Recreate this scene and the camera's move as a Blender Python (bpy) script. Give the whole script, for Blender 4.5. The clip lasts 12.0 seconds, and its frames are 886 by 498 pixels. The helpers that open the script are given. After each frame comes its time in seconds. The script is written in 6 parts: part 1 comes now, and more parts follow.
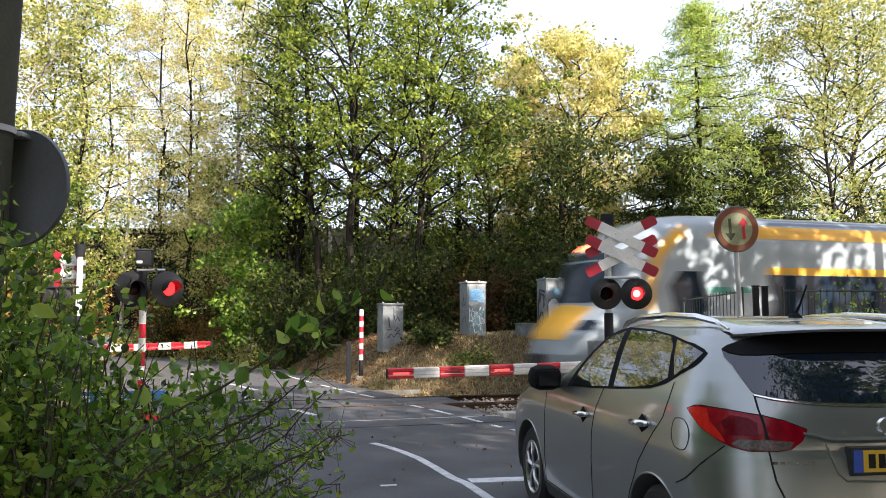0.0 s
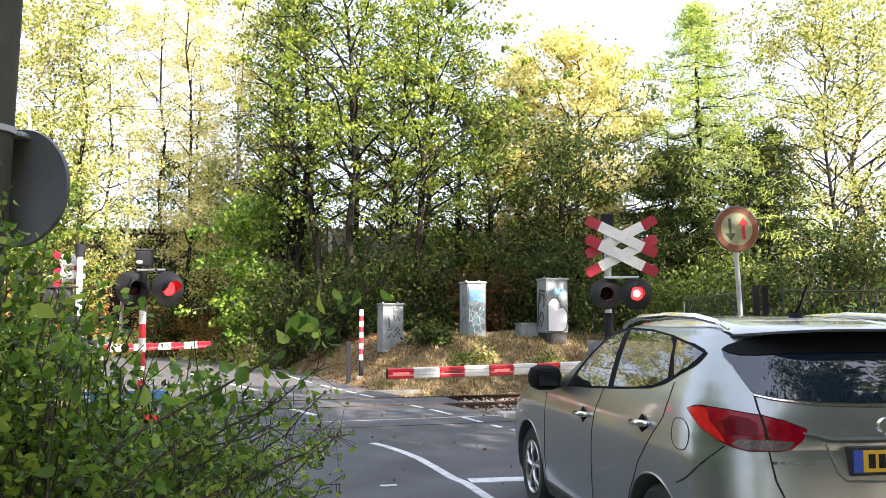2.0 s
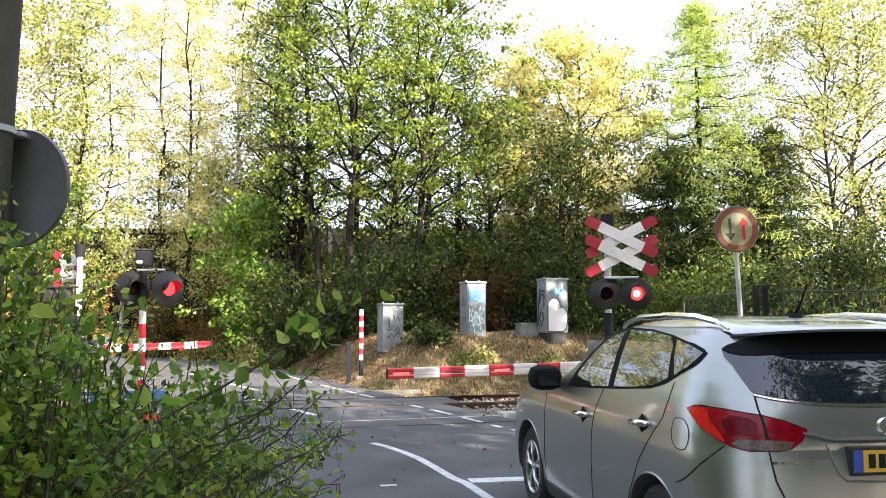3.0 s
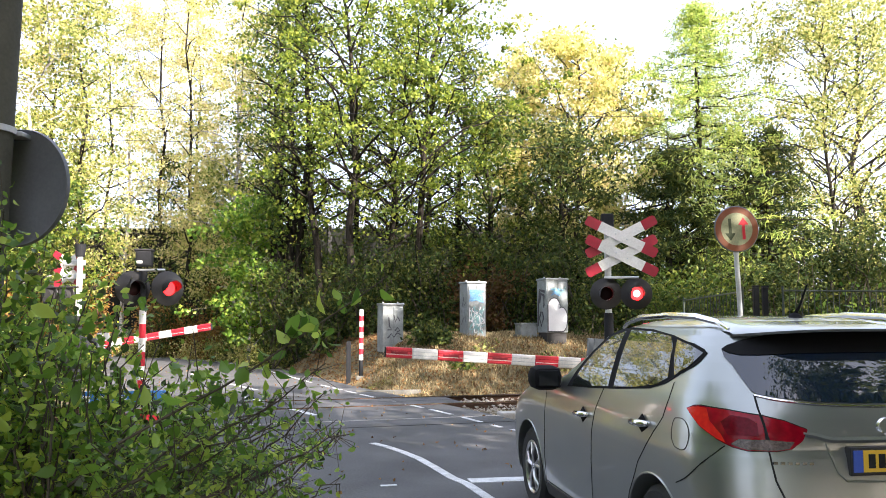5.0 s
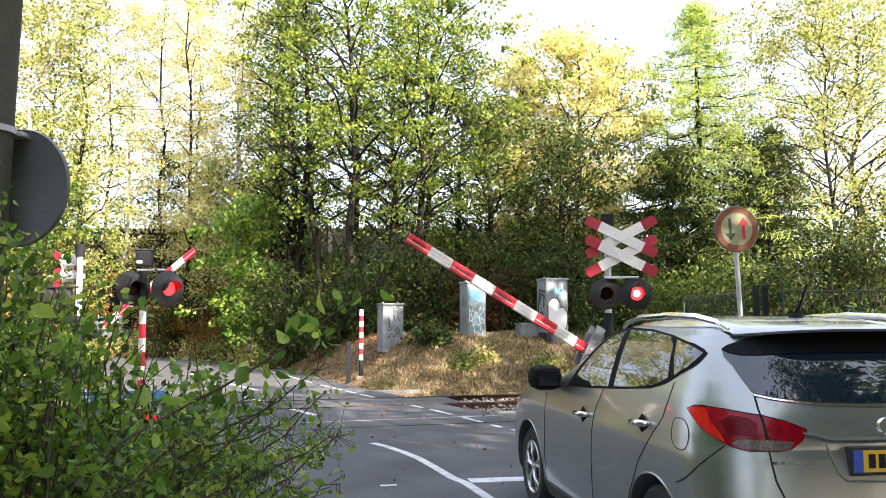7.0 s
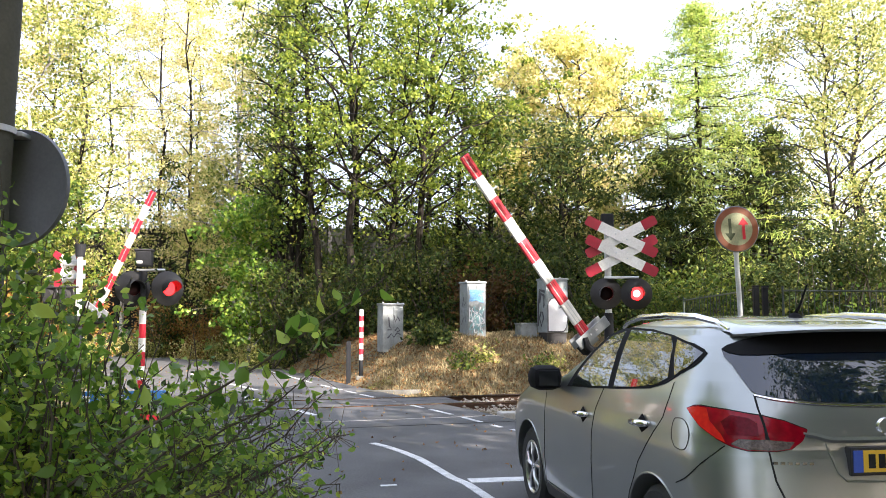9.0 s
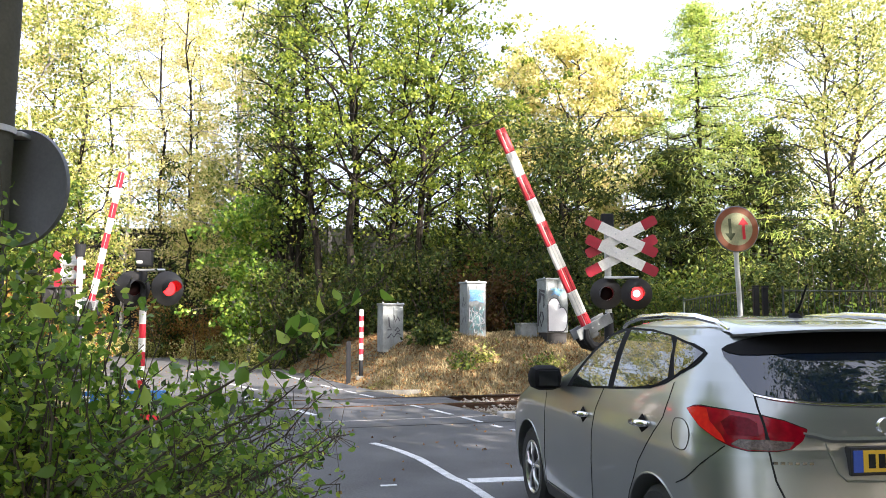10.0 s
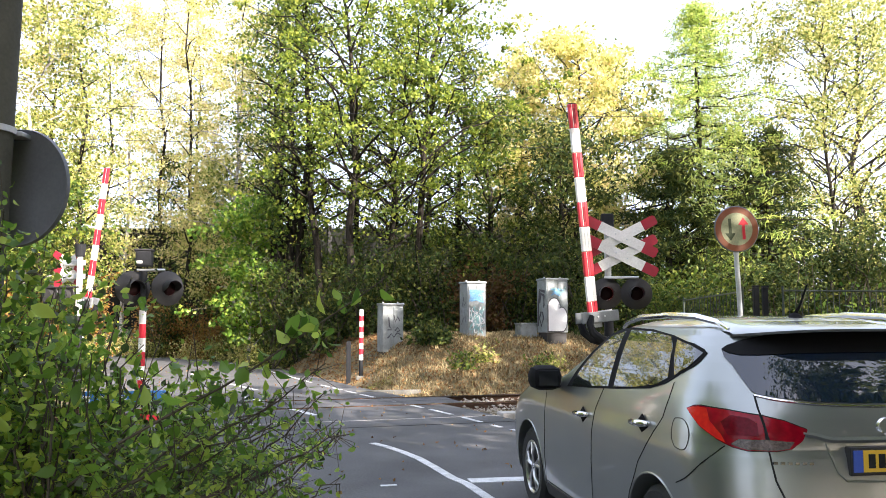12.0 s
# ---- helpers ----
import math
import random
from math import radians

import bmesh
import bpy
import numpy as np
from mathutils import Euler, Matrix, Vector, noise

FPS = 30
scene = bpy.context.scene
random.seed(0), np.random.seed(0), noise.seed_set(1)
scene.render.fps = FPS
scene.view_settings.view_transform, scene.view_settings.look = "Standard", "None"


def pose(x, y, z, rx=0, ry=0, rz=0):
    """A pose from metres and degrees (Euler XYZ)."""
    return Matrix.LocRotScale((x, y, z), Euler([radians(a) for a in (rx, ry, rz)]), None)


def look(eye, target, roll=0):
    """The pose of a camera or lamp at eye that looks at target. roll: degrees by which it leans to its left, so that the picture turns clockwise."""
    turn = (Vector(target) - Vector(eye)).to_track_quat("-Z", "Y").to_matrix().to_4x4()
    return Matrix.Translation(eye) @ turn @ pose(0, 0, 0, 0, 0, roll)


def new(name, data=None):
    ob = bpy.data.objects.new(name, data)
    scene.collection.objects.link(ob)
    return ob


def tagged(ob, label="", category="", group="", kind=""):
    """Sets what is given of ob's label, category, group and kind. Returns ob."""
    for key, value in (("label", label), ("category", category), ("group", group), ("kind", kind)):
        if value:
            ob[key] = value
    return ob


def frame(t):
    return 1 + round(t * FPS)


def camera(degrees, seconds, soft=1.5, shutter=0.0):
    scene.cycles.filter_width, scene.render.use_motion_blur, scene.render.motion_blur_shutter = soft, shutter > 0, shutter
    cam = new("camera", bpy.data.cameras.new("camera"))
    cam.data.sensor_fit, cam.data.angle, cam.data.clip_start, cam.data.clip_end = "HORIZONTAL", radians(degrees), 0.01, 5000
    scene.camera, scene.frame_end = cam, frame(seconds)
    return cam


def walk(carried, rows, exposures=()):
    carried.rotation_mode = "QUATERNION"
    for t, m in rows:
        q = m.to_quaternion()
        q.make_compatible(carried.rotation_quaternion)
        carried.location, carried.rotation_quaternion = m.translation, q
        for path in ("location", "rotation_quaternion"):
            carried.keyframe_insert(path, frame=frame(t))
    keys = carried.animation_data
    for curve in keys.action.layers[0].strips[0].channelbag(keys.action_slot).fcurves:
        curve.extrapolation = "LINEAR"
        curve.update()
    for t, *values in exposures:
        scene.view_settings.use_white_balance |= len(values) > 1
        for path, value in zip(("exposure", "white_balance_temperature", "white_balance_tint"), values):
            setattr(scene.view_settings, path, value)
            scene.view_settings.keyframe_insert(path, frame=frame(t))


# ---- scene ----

# ======================= camera =======================
cam = camera(56.0, 12.0, soft=0.8, shutter=0.6)
EYE = pose(0, 0, 1.65, 94.8, 0, 0)
walk(cam, [(0.0, EYE), (12.0, EYE)],
     exposures=[(0.0, 1.42, 6280, 19), (0.3, 1.6, 6280, 19), (0.6, 1.8, 6280, 19), (1.0, 1.96, 6280, 19), (1.5, 2.08, 6280, 19), (12.0, 2.08, 6280, 19)])

# ======================= light =======================
SUN_TO = Vector((0.56, -0.66, 0.50)).normalized()
world = bpy.data.worlds.new("world")
scene.world = world
world.use_nodes = True
wn = world.node_tree.nodes
sky = wn.new("ShaderNodeTexSky")
sky.sky_type = 'NISHITA'
sky.sun_disc = False
sky.sun_elevation = math.asin(SUN_TO.z)
sky.sun_rotation = math.atan2(SUN_TO.x, SUN_TO.y)
sky.air_density, sky.dust_density, sky.ozone_density = 1.2, 4.0, 1.0
haze = wn.new("ShaderNodeMix")
haze.data_type = 'RGBA'
haze.inputs[0].default_value = 0.65
haze.inputs[7].default_value = (3.95, 4.4, 5.0, 1)
world.node_tree.links.new(sky.outputs[0], haze.inputs[6])
world.node_tree.links.new(haze.outputs[2], wn["Background"].inputs[0])
wn["Background"].inputs[1].default_value = 0.12
sun_data = bpy.data.lights.new("sun", 'SUN')
sun_data.energy, sun_data.angle, sun_data.color = 5.0, radians(0.6), (1.0, 0.92, 0.78)
sun = new("sun", sun_data)
sun.matrix_world = look(SUN_TO * 60, (0, 0, 0))


# ======================= materials =======================
def material(name, base, rough=0.6, metal=0.0, var=0.25, scale=6.0, bump=0.15, tint=None, coat=0.0, glow=0.0, fine=60.0, rand=0.0):
    """Surface with stains at one scale and grain at another."""
    m = bpy.data.materials.new(name)
    m.use_nodes = True
    nt = m.node_tree
    b = nt.nodes["Principled BSDF"]
    b.inputs["Roughness"].default_value, b.inputs["Metallic"].default_value = rough, metal
    b.inputs["Coat Weight"].default_value = coat
    b.inputs["Coat Roughness"].default_value = 0.05
    if glow:
        b.inputs["Emission Color"].default_value = (*base, 1)
        b.inputs["Emission Strength"].default_value = glow
    tc = nt.nodes.new("ShaderNodeTexCoord")
    big, small = nt.nodes.new("ShaderNodeTexNoise"), nt.nodes.new("ShaderNodeTexNoise")
    big.inputs["Scale"].default_value, big.inputs["Detail"].default_value = scale, 6
    small.inputs["Scale"].default_value, small.inputs["Detail"].default_value = fine, 4
    mix = nt.nodes.new("ShaderNodeMix")
    mix.data_type = 'RGBA'
    low = tint or tuple(c * (1 - var) for c in base)
    mix.inputs[6].default_value, mix.inputs[7].default_value = (*low, 1), (*[min(1, c * (1 + var * 0.5)) for c in base], 1)
    add = nt.nodes.new("ShaderNodeMath")
    add.operation = 'MULTIPLY_ADD'
    add.inputs[1].default_value, add.inputs[2].default_value = 0.5, 0.0
    ramp = nt.nodes.new("ShaderNodeMapRange")
    ramp.inputs[1].default_value, ramp.inputs[2].default_value = 0.3, 0.7
    L = nt.links.new
    L(tc.outputs["Object"], big.inputs["Vector"])
    L(tc.outputs["Object"], small.inputs["Vector"])
    L(small.outputs[0], add.inputs[0])
    half = nt.nodes.new("ShaderNodeMath")
    half.operation = 'MULTIPLY_ADD'
    half.inputs[1].default_value = 0.6
    L(big.outputs[0], half.inputs[0])
    L(add.outputs[0], half.inputs[2])
    L(half.outputs[0], ramp.inputs[0])
    L(ramp.outputs[0], mix.inputs[0])
    out = mix.outputs[2]
    if rand:
        info, hsv = nt.nodes.new("ShaderNodeObjectInfo"), nt.nodes.new("ShaderNodeHueSaturation")
        mr = nt.nodes.new("ShaderNodeMapRange")
        mr.inputs[3].default_value, mr.inputs[4].default_value = 1 - rand, 1 + rand
        L(info.outputs["Random"], mr.inputs[0])
        L(mr.outputs[0], hsv.inputs["Value"])
        L(out, hsv.inputs["Color"])
        out = hsv.outputs[0]
    L(out, b.inputs["Base Color"])
    if bump:
        bp = nt.nodes.new("ShaderNodeBump")
        bp.inputs["Strength"].default_value, bp.inputs["Distance"].default_value = bump, 0.02
        L(half.outputs[0], bp.inputs["Height"])
        L(bp.outputs[0], b.inputs["Normal"])
    return m


def leaf_material(name, c1, c2, c3, through_light=0.45, rough=0.5, ior=1.4):
    """Leaves that differ one by one between three colours and let light through."""
    m = bpy.data.materials.new(name)
    m.use_nodes = True
    nt = m.node_tree
    b = nt.nodes["Principled BSDF"]
    geo, ramp = nt.nodes.new("ShaderNodeNewGeometry"), nt.nodes.new("ShaderNodeValToRGB")
    ramp.color_ramp.elements[0].color, ramp.color_ramp.elements[1].color = (*c1, 1), (*c3, 1)
    ramp.color_ramp.elements.new(0.55).color = (*c2, 1)
    tr, mx = nt.nodes.new("ShaderNodeBsdfTranslucent"), nt.nodes.new("ShaderNodeMixShader")
    L = nt.links.new
    L(geo.outputs["Random Per Island"], ramp.inputs[0])
    L(ramp.outputs[0], b.inputs["Base Color"])
    L(ramp.outputs[0], tr.inputs["Color"])
    b.inputs["Roughness"].default_value, b.inputs["IOR"].default_value = rough, ior
    mx.inputs[0].default_value = through_light
    L(b.outputs[0], mx.inputs[1])
    L(tr.outputs[0], mx.inputs[2])
    L(mx.outputs[0], nt.nodes["Material Output"].inputs[0])
    return m


ASPHALT = material("asphalt", (0.079, 0.08, 0.081), 0.85, var=0.7, scale=0.9, bump=0.5, fine=48)
ASPHALT_OLD = material("asphalt_crossing", (0.085, 0.085, 0.088), 0.85, var=0.45, scale=1.3, bump=0.3, fine=120)
PAINT = material("road_paint", (0.58, 0.59, 0.59), 0.6, var=0.55, scale=7, bump=0.1, fine=90)
SOIL = material("verge_soil", (0.17, 0.125, 0.06), 0.95, tint=(0.06, 0.06, 0.025), scale=0.9, bump=0.8, fine=25)
BALLAST = material("ballast", (0.36, 0.32, 0.27), 0.95, var=0.5, scale=3, bump=0.6, fine=20, rand=0.2)
RUST = material("rusty_rail", (0.11, 0.06, 0.038), 0.7, 0.4, var=0.4, scale=8)
RAILTOP = material("rail_head", (0.4, 0.4, 0.4), 0.25, 1.0, var=0.1)
CONCRETE = material("concrete", (0.42, 0.4, 0.37), 0.9, var=0.3, scale=4)
GALV = material("galvanised_steel", (0.5, 0.52, 0.53), 0.45, 0.7, var=0.2, scale=10)
WHITE = material("white_enamel", (0.74, 0.73, 0.69), 0.45, tint=(0.6, 0.59, 0.54), scale=5, bump=0.04, fine=35)
RED = material("red_enamel", (0.56, 0.02, 0.035), 0.4, var=0.2, scale=6, bump=0.03)
# Red of the cross boards, darkened for the shade on them.
BOARDRED = material("shaded_board_red", (0.36, 0.012, 0.03), 0.45, tint=(0.25, 0.02, 0.03), scale=5, bump=0.03)
BLACK = material("black_paint", (0.02, 0.021, 0.023), 0.55, var=0.3, scale=8, bump=0.05)
DARK = material("dark_housing", (0.024, 0.023, 0.022), 0.65, var=0.3, scale=9, bump=0.1)
LIT = material("lit_red_lens", (1.0, 0.012, 0.01), 0.3, var=0.0, glow=3.0, bump=0)
LITCORE = material("lit_lens_core", (1.0, 0.17, 0.17), 0.3, var=0.0, glow=2.4, bump=0)
LITBAR = material("lit_boom_lamp", (1.0, 0.045, 0.035), 0.3, var=0.0, glow=1.3, bump=0)
DULLBAR = material("unlit_boom_lamp", (0.26, 0.02, 0.03), 0.25, var=0.15, bump=0)
YOKE = material("weathered_steel_yoke", (0.2, 0.215, 0.22), 0.65, 0.2, var=0.25, scale=9, bump=0.06)
# Kerb concrete, darker than the plain concrete.
KERBSTONE = material("dark_kerbstone", (0.15, 0.145, 0.125), 0.9, var=0.4, scale=5)
UNLIT = material("unlit_red_lens", (0.012, 0.004, 0.004), 0.4, var=0.1, bump=0)
UNLIT.node_tree.nodes["Principled BSDF"].inputs["IOR"].default_value = 1.2
CABINET = material("cabinet_grey", (0.25, 0.275, 0.275), 0.6, tint=(0.1, 0.11, 0.105), scale=4.5, bump=0.05)
SPRAY_BLUE = material("spray_blue", (0.12, 0.3, 0.5), 0.6, var=0.4, scale=9)
SPRAY_WHITE = material("spray_white", (0.75, 0.75, 0.75), 0.6, var=0.1)
SPRAY_DARK = material("spray_dark", (0.05, 0.05, 0.06), 0.6, var=0.3)
SPRAY_TEAL = material("spray_teal", (0.2, 0.38, 0.38), 0.6, var=0.4)
BARK = material("bark", (0.024, 0.021, 0.017), 0.95, var=0.5, scale=5, bump=0.8, fine=30)
BIRCHBARK = material("birch_bark", (0.42, 0.4, 0.36), 0.9, tint=(0.08, 0.07, 0.06), scale=4, bump=0.4, fine=20)
TWIG = material("twig", (0.055, 0.045, 0.03), 0.9, var=0.3, scale=12)
# Barrier timber, darkened in place of the shade behind the wood.
BARRIER = material("shade_dark_barrier_timber", (0.016, 0.017, 0.014), 0.9, var=0.4, scale=3)
BLUEBOARD = material("blue_board", (0.05, 0.2, 0.5), 0.5, var=0.3, scale=6)
OLIVE = material("weathered_post", (0.06, 0.06, 0.042), 0.8, var=0.35, scale=6, bump=0.2)
SIGNBACK = material("sign_back_grey", (0.13, 0.14, 0.15), 0.5, 0.3, var=0.2, scale=5, bump=0.05)
# Weathered sign colours, darkened further for the shade the sign hangs in.
SIGNFACE = material("weathered_shaded_face", (0.3, 0.3, 0.17), 0.5, tint=(0.15, 0.18, 0.09), scale=7, bump=0.03)
SIGNRIM = material("shaded_red_rim", (0.21, 0.06, 0.02), 0.5, tint=(0.12, 0.045, 0.018), scale=6, bump=0.03)
DARKARROW = material("dark_green_arrow", (0.04, 0.055, 0.02), 0.5, var=0.3)
FENCE_GREEN = material("fence_dark_steel", (0.045, 0.06, 0.05), 0.5, 0.2, var=0.2)
SILVER = material("car_silver", (0.30, 0.32, 0.305), 0.3, 0.75, var=0.06, scale=1.6, bump=0.012, coat=1.0, fine=3)
SILVER.node_tree.nodes["Principled BSDF"].inputs["Coat Roughness"].default_value = 0.05
CHROME = material("chrome", (0.75, 0.75, 0.76), 0.12, 1.0, var=0.05, bump=0)
ALLOY = material("wheel_alloy", (0.55, 0.55, 0.56), 0.28, 0.9, var=0.08, bump=0)
RUBBER = material("tyre_rubber", (0.02, 0.02, 0.021), 0.8, var=0.3, scale=12)
PLASTIC = material("black_plastic", (0.018, 0.018, 0.02), 0.45, var=0.2, bump=0.03)
TAILRED = material("tail_lamp_red", (0.27, 0.003, 0.012), 0.1, tint=(0.07, 0.001, 0.005), scale=7, bump=0, coat=0.2, fine=20)
# Lamp red brightened to orange where the sun shines through it.
TAILSUN = material("tail_lamp_sunlit", (0.62, 0.022, 0.012), 0.1, tint=(0.4, 0.006, 0.012), scale=9, bump=0, coat=0.2, fine=24)
# Trim and seals; also the shade patches at the spoiler and handles.
MATTBLACK = material("matt_trim_and_shade", (0.008, 0.008, 0.009), 0.85, var=0.2, bump=0.03)
MATTBLACK.node_tree.nodes["Principled BSDF"].inputs["IOR"].default_value = 1.25
TAILCLEAR = material("tail_lamp_clear", (0.12, 0.09, 0.085), 0.15, 0.3, tint=(0.012, 0.006, 0.006), scale=24, bump=0.3, coat=0.3, fine=90)
DARKGLASS = material("privacy_glass", (0.008, 0.016, 0.03), 0.02, var=0.1, bump=0, coat=0.5)
SIDEGLASS = material("side_glass", (0.012, 0.016, 0.013), 0.015, var=0.1, bump=0, coat=0.5)
SIDEGLASS.node_tree.nodes["Principled BSDF"].inputs["IOR"].default_value = 1.62
DARKGLASS.node_tree.nodes["Principled BSDF"].inputs["IOR"].default_value = 1.6
TAILRED.node_tree.nodes["Principled BSDF"].inputs["IOR"].default_value = 1.28
TAILSUN.node_tree.nodes["Principled BSDF"].inputs["IOR"].default_value = 1.28
TAILDARK = material("tail_lamp_maroon", (0.13, 0.002, 0.008), 0.1, var=0.5, scale=14, bump=0, coat=0.0)
TAILDARK.node_tree.nodes["Principled BSDF"].inputs["IOR"].default_value = 1.22
# Dark reflection in the door mirror, put into the glass colour.
DIMGLASS = material("dark_mirror_reflection", (0.01, 0.012, 0.014), 0.05, var=0.1, bump=0)
DIMGLASS.node_tree.nodes["Principled BSDF"].inputs["IOR"].default_value = 1.25
PLATE = material("plate_yellow", (0.72, 0.45, 0.03), 0.45, var=0.1, bump=0)
PLATEBLUE = material("plate_blue", (0.03, 0.09, 0.42), 0.45, var=0.1, bump=0)
T_WHITE = material("train_white", (0.3, 0.35, 0.37), 0.35, var=0.12, scale=1.5, bump=0.0, coat=0.4)
T_GREY = material("train_roof_grey", (0.16, 0.19, 0.24), 0.5, var=0.15, scale=2)
T_YELLOW = material("train_yellow", (0.78, 0.4, 0.03), 0.4, var=0.1, scale=2, bump=0)
T_GLASS = material("train_window", (0.015, 0.025, 0.04), 0.06, var=0.1, bump=0)
T_GLASS.node_tree.nodes["Principled BSDF"].inputs["IOR"].default_value = 1.3
T_DARK = material("train_underframe", (0.04, 0.04, 0.042), 0.8, var=0.3)
T_GREEN = material("train_lettering_green", (0.05, 0.3, 0.22), 0.5, var=0.1)
T_SIGNAL = material("train_display", (1.0, 0.16, 0.06), 0.4, var=0.0, glow=3.0, bump=0)
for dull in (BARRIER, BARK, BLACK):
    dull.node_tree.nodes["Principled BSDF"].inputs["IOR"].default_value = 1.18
GRASS_DRY = leaf_material("dry_grass", (0.14, 0.115, 0.06), (0.32, 0.25, 0.13), (0.52, 0.42, 0.23), 0.35, 0.8)
LITTER = leaf_material("fallen_leaves", (0.12, 0.06, 0.025), (0.26, 0.13, 0.05), (0.36, 0.24, 0.09), 0.2, 0.8)
L_MAPLE = leaf_material("maple_leaves", (0.035, 0.07, 0.012), (0.19, 0.26, 0.03), (0.34, 0.37, 0.05), 0.5)
L_GREEN = leaf_material("green_leaves", (0.035, 0.075, 0.014), (0.095, 0.15, 0.02), (0.24, 0.26, 0.035), 0.45)
# Dark leaf green with the shade under the trees put into it.
L_DARK = leaf_material("dark_shaded_leaves", (0.024, 0.042, 0.016), (0.055, 0.085, 0.022), (0.15, 0.16, 0.035), 0.35, 0.85, 1.25)
L_YELLOW = leaf_material("yellow_birch_leaves", (0.3, 0.33, 0.06), (0.68, 0.63, 0.24), (0.82, 0.66, 0.34), 0.58)
L_LIME = leaf_material("lime_leaves", (0.07, 0.12, 0.02), (0.38, 0.4, 0.1), (0.64, 0.57, 0.22), 0.55)
L_BROWN = leaf_material("brown_leaves", (0.16, 0.075, 0.02), (0.32, 0.16, 0.035), (0.3, 0.22, 0.05), 0.45)
L_RUST = leaf_material("dull_brown_leaves", (0.06, 0.035, 0.016), (0.11, 0.06, 0.022), (0.1, 0.09, 0.025), 0.3, 0.8, 1.25)
# Needle green brightened to hold the sun and glare on the pine.
L_PINE = leaf_material("sunlit_pine_needles", (0.17, 0.27, 0.06), (0.47, 0.58, 0.14), (0.7, 0.72, 0.22), 0.6)
# Hedge leaves with the bush's own shade put into their colour.
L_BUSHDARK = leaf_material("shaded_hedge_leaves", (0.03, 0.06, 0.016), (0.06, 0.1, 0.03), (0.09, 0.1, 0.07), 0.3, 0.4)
L_BUSH = leaf_material("hedge_leaves", (0.06, 0.14, 0.02), (0.17, 0.3, 0.038), (0.42, 0.52, 0.08), 0.56, 0.4)


# ======================= mesh helpers =======================
def link(name, bm, mat, parent=None, label="", smooth=False):
    """Links a bmesh as one mesh object, under a thing or alone."""
    me = bpy.data.meshes.new(name)
    bmesh.ops.recalc_face_normals(bm, faces=bm.faces)
    bm.to_mesh(me)
    bm.free()
    if mat:
        me.materials.append(mat)
    if smooth:
        me.shade_smooth()
        me.set_sharp_from_angle(angle=radians(40))
    ob = new(name, me)
    ob.parent = parent
    if label:
        tagged(ob, label)
    return ob


def part(name, bm, mat, parent, label="", smooth=False):
    return link(name, bm, mat, parent, label, smooth)


def thing(name, label, category, group="", m=None):
    ob = tagged(new(name), label, category, group)
    if m:
        ob.matrix_world = m
    return ob


def add_box(bm, lo, hi, m=None, bevel=0.0):
    r = bmesh.ops.create_cube(bm, size=1)
    vs = r["verts"]
    for v in vs:
        v.co = Vector([lo[i] + (v.co[i] + 0.5) * (hi[i] - lo[i]) for i in range(3)])
    if bevel:
        es = list({e for v in vs for e in v.link_edges})
        out = bmesh.ops.bevel(bm, geom=es, offset=bevel, segments=2, affect='EDGES', profile=0.5)
        vs = list({v for f in out["faces"] for v in f.verts} | {v for v in vs if v.is_valid})
    if m:
        bmesh.ops.transform(bm, matrix=m, verts=vs)
    return vs


def box(lo, hi, bevel=0.0, m=None):
    bm = bmesh.new()
    add_box(bm, lo, hi, m, bevel)
    return bm


def add_tube(bm, pts, radii, sides=8, cap=True):
    """A tube along pts; radii one for all or one each."""
    pts = [Vector(p) for p in pts]
    if not hasattr(radii, "__len__"):
        radii = [radii] * len(pts)
    rings = []
    up = Vector((0.013, 0.021, 1))
    for i, p in enumerate(pts):
        d = (pts[min(i + 1, len(pts) - 1)] - pts[max(i - 1, 0)]).normalized()
        a = d.cross(up)
        if a.length < 0.15:
            a = d.cross(Vector((1, 0.02, 0)))
        a.normalize()
        b = d.cross(a)
        rings.append([bm.verts.new(p + (a * math.cos(k * math.tau / sides) + b * math.sin(k * math.tau / sides)) * radii[i]) for k in range(sides)])
    for r0, r1 in zip(rings, rings[1:]):
        for k in range(sides):
            bm.faces.new((r0[k], r0[(k + 1) % sides], r1[(k + 1) % sides], r1[k]))
    if cap:
        bm.faces.new(rings[0][::-1])
        bm.faces.new(rings[-1])
    return bm


def tube(pts, radii, sides=10):
    return add_tube(bmesh.new(), pts, radii, sides)


def lathe(profile, axis='z', sides=28, closed=False):
    """Turns (radius, height) pairs about an axis."""
    bm = bmesh.new()
    rings = []
    for r, h in profile:
        ring = []
        for k in range(sides):
            a = k * math.tau / sides
            c = (r * math.cos(a), r * math.sin(a), h)
            ring.append(bm.verts.new(c if axis == 'z' else (c[0], c[2], c[1])))
        rings.append(ring)
    pairs = list(zip(rings, rings[1:])) + ([(rings[-1], rings[0])] if closed else [])
    for r0, r1 in pairs:
        for k in range(sides):
            bm.faces.new((r0[k], r0[(k + 1) % sides], r1[(k + 1) % sides], r1[k]))
    if not closed:
        if profile[0][0] > 1e-4:
            bm.faces.new(rings[0])
        if profile[-1][0] > 1e-4:
            bm.faces.new(rings[-1])
    bmesh.ops.remove_doubles(bm, verts=bm.verts, dist=1e-5)
    return bm


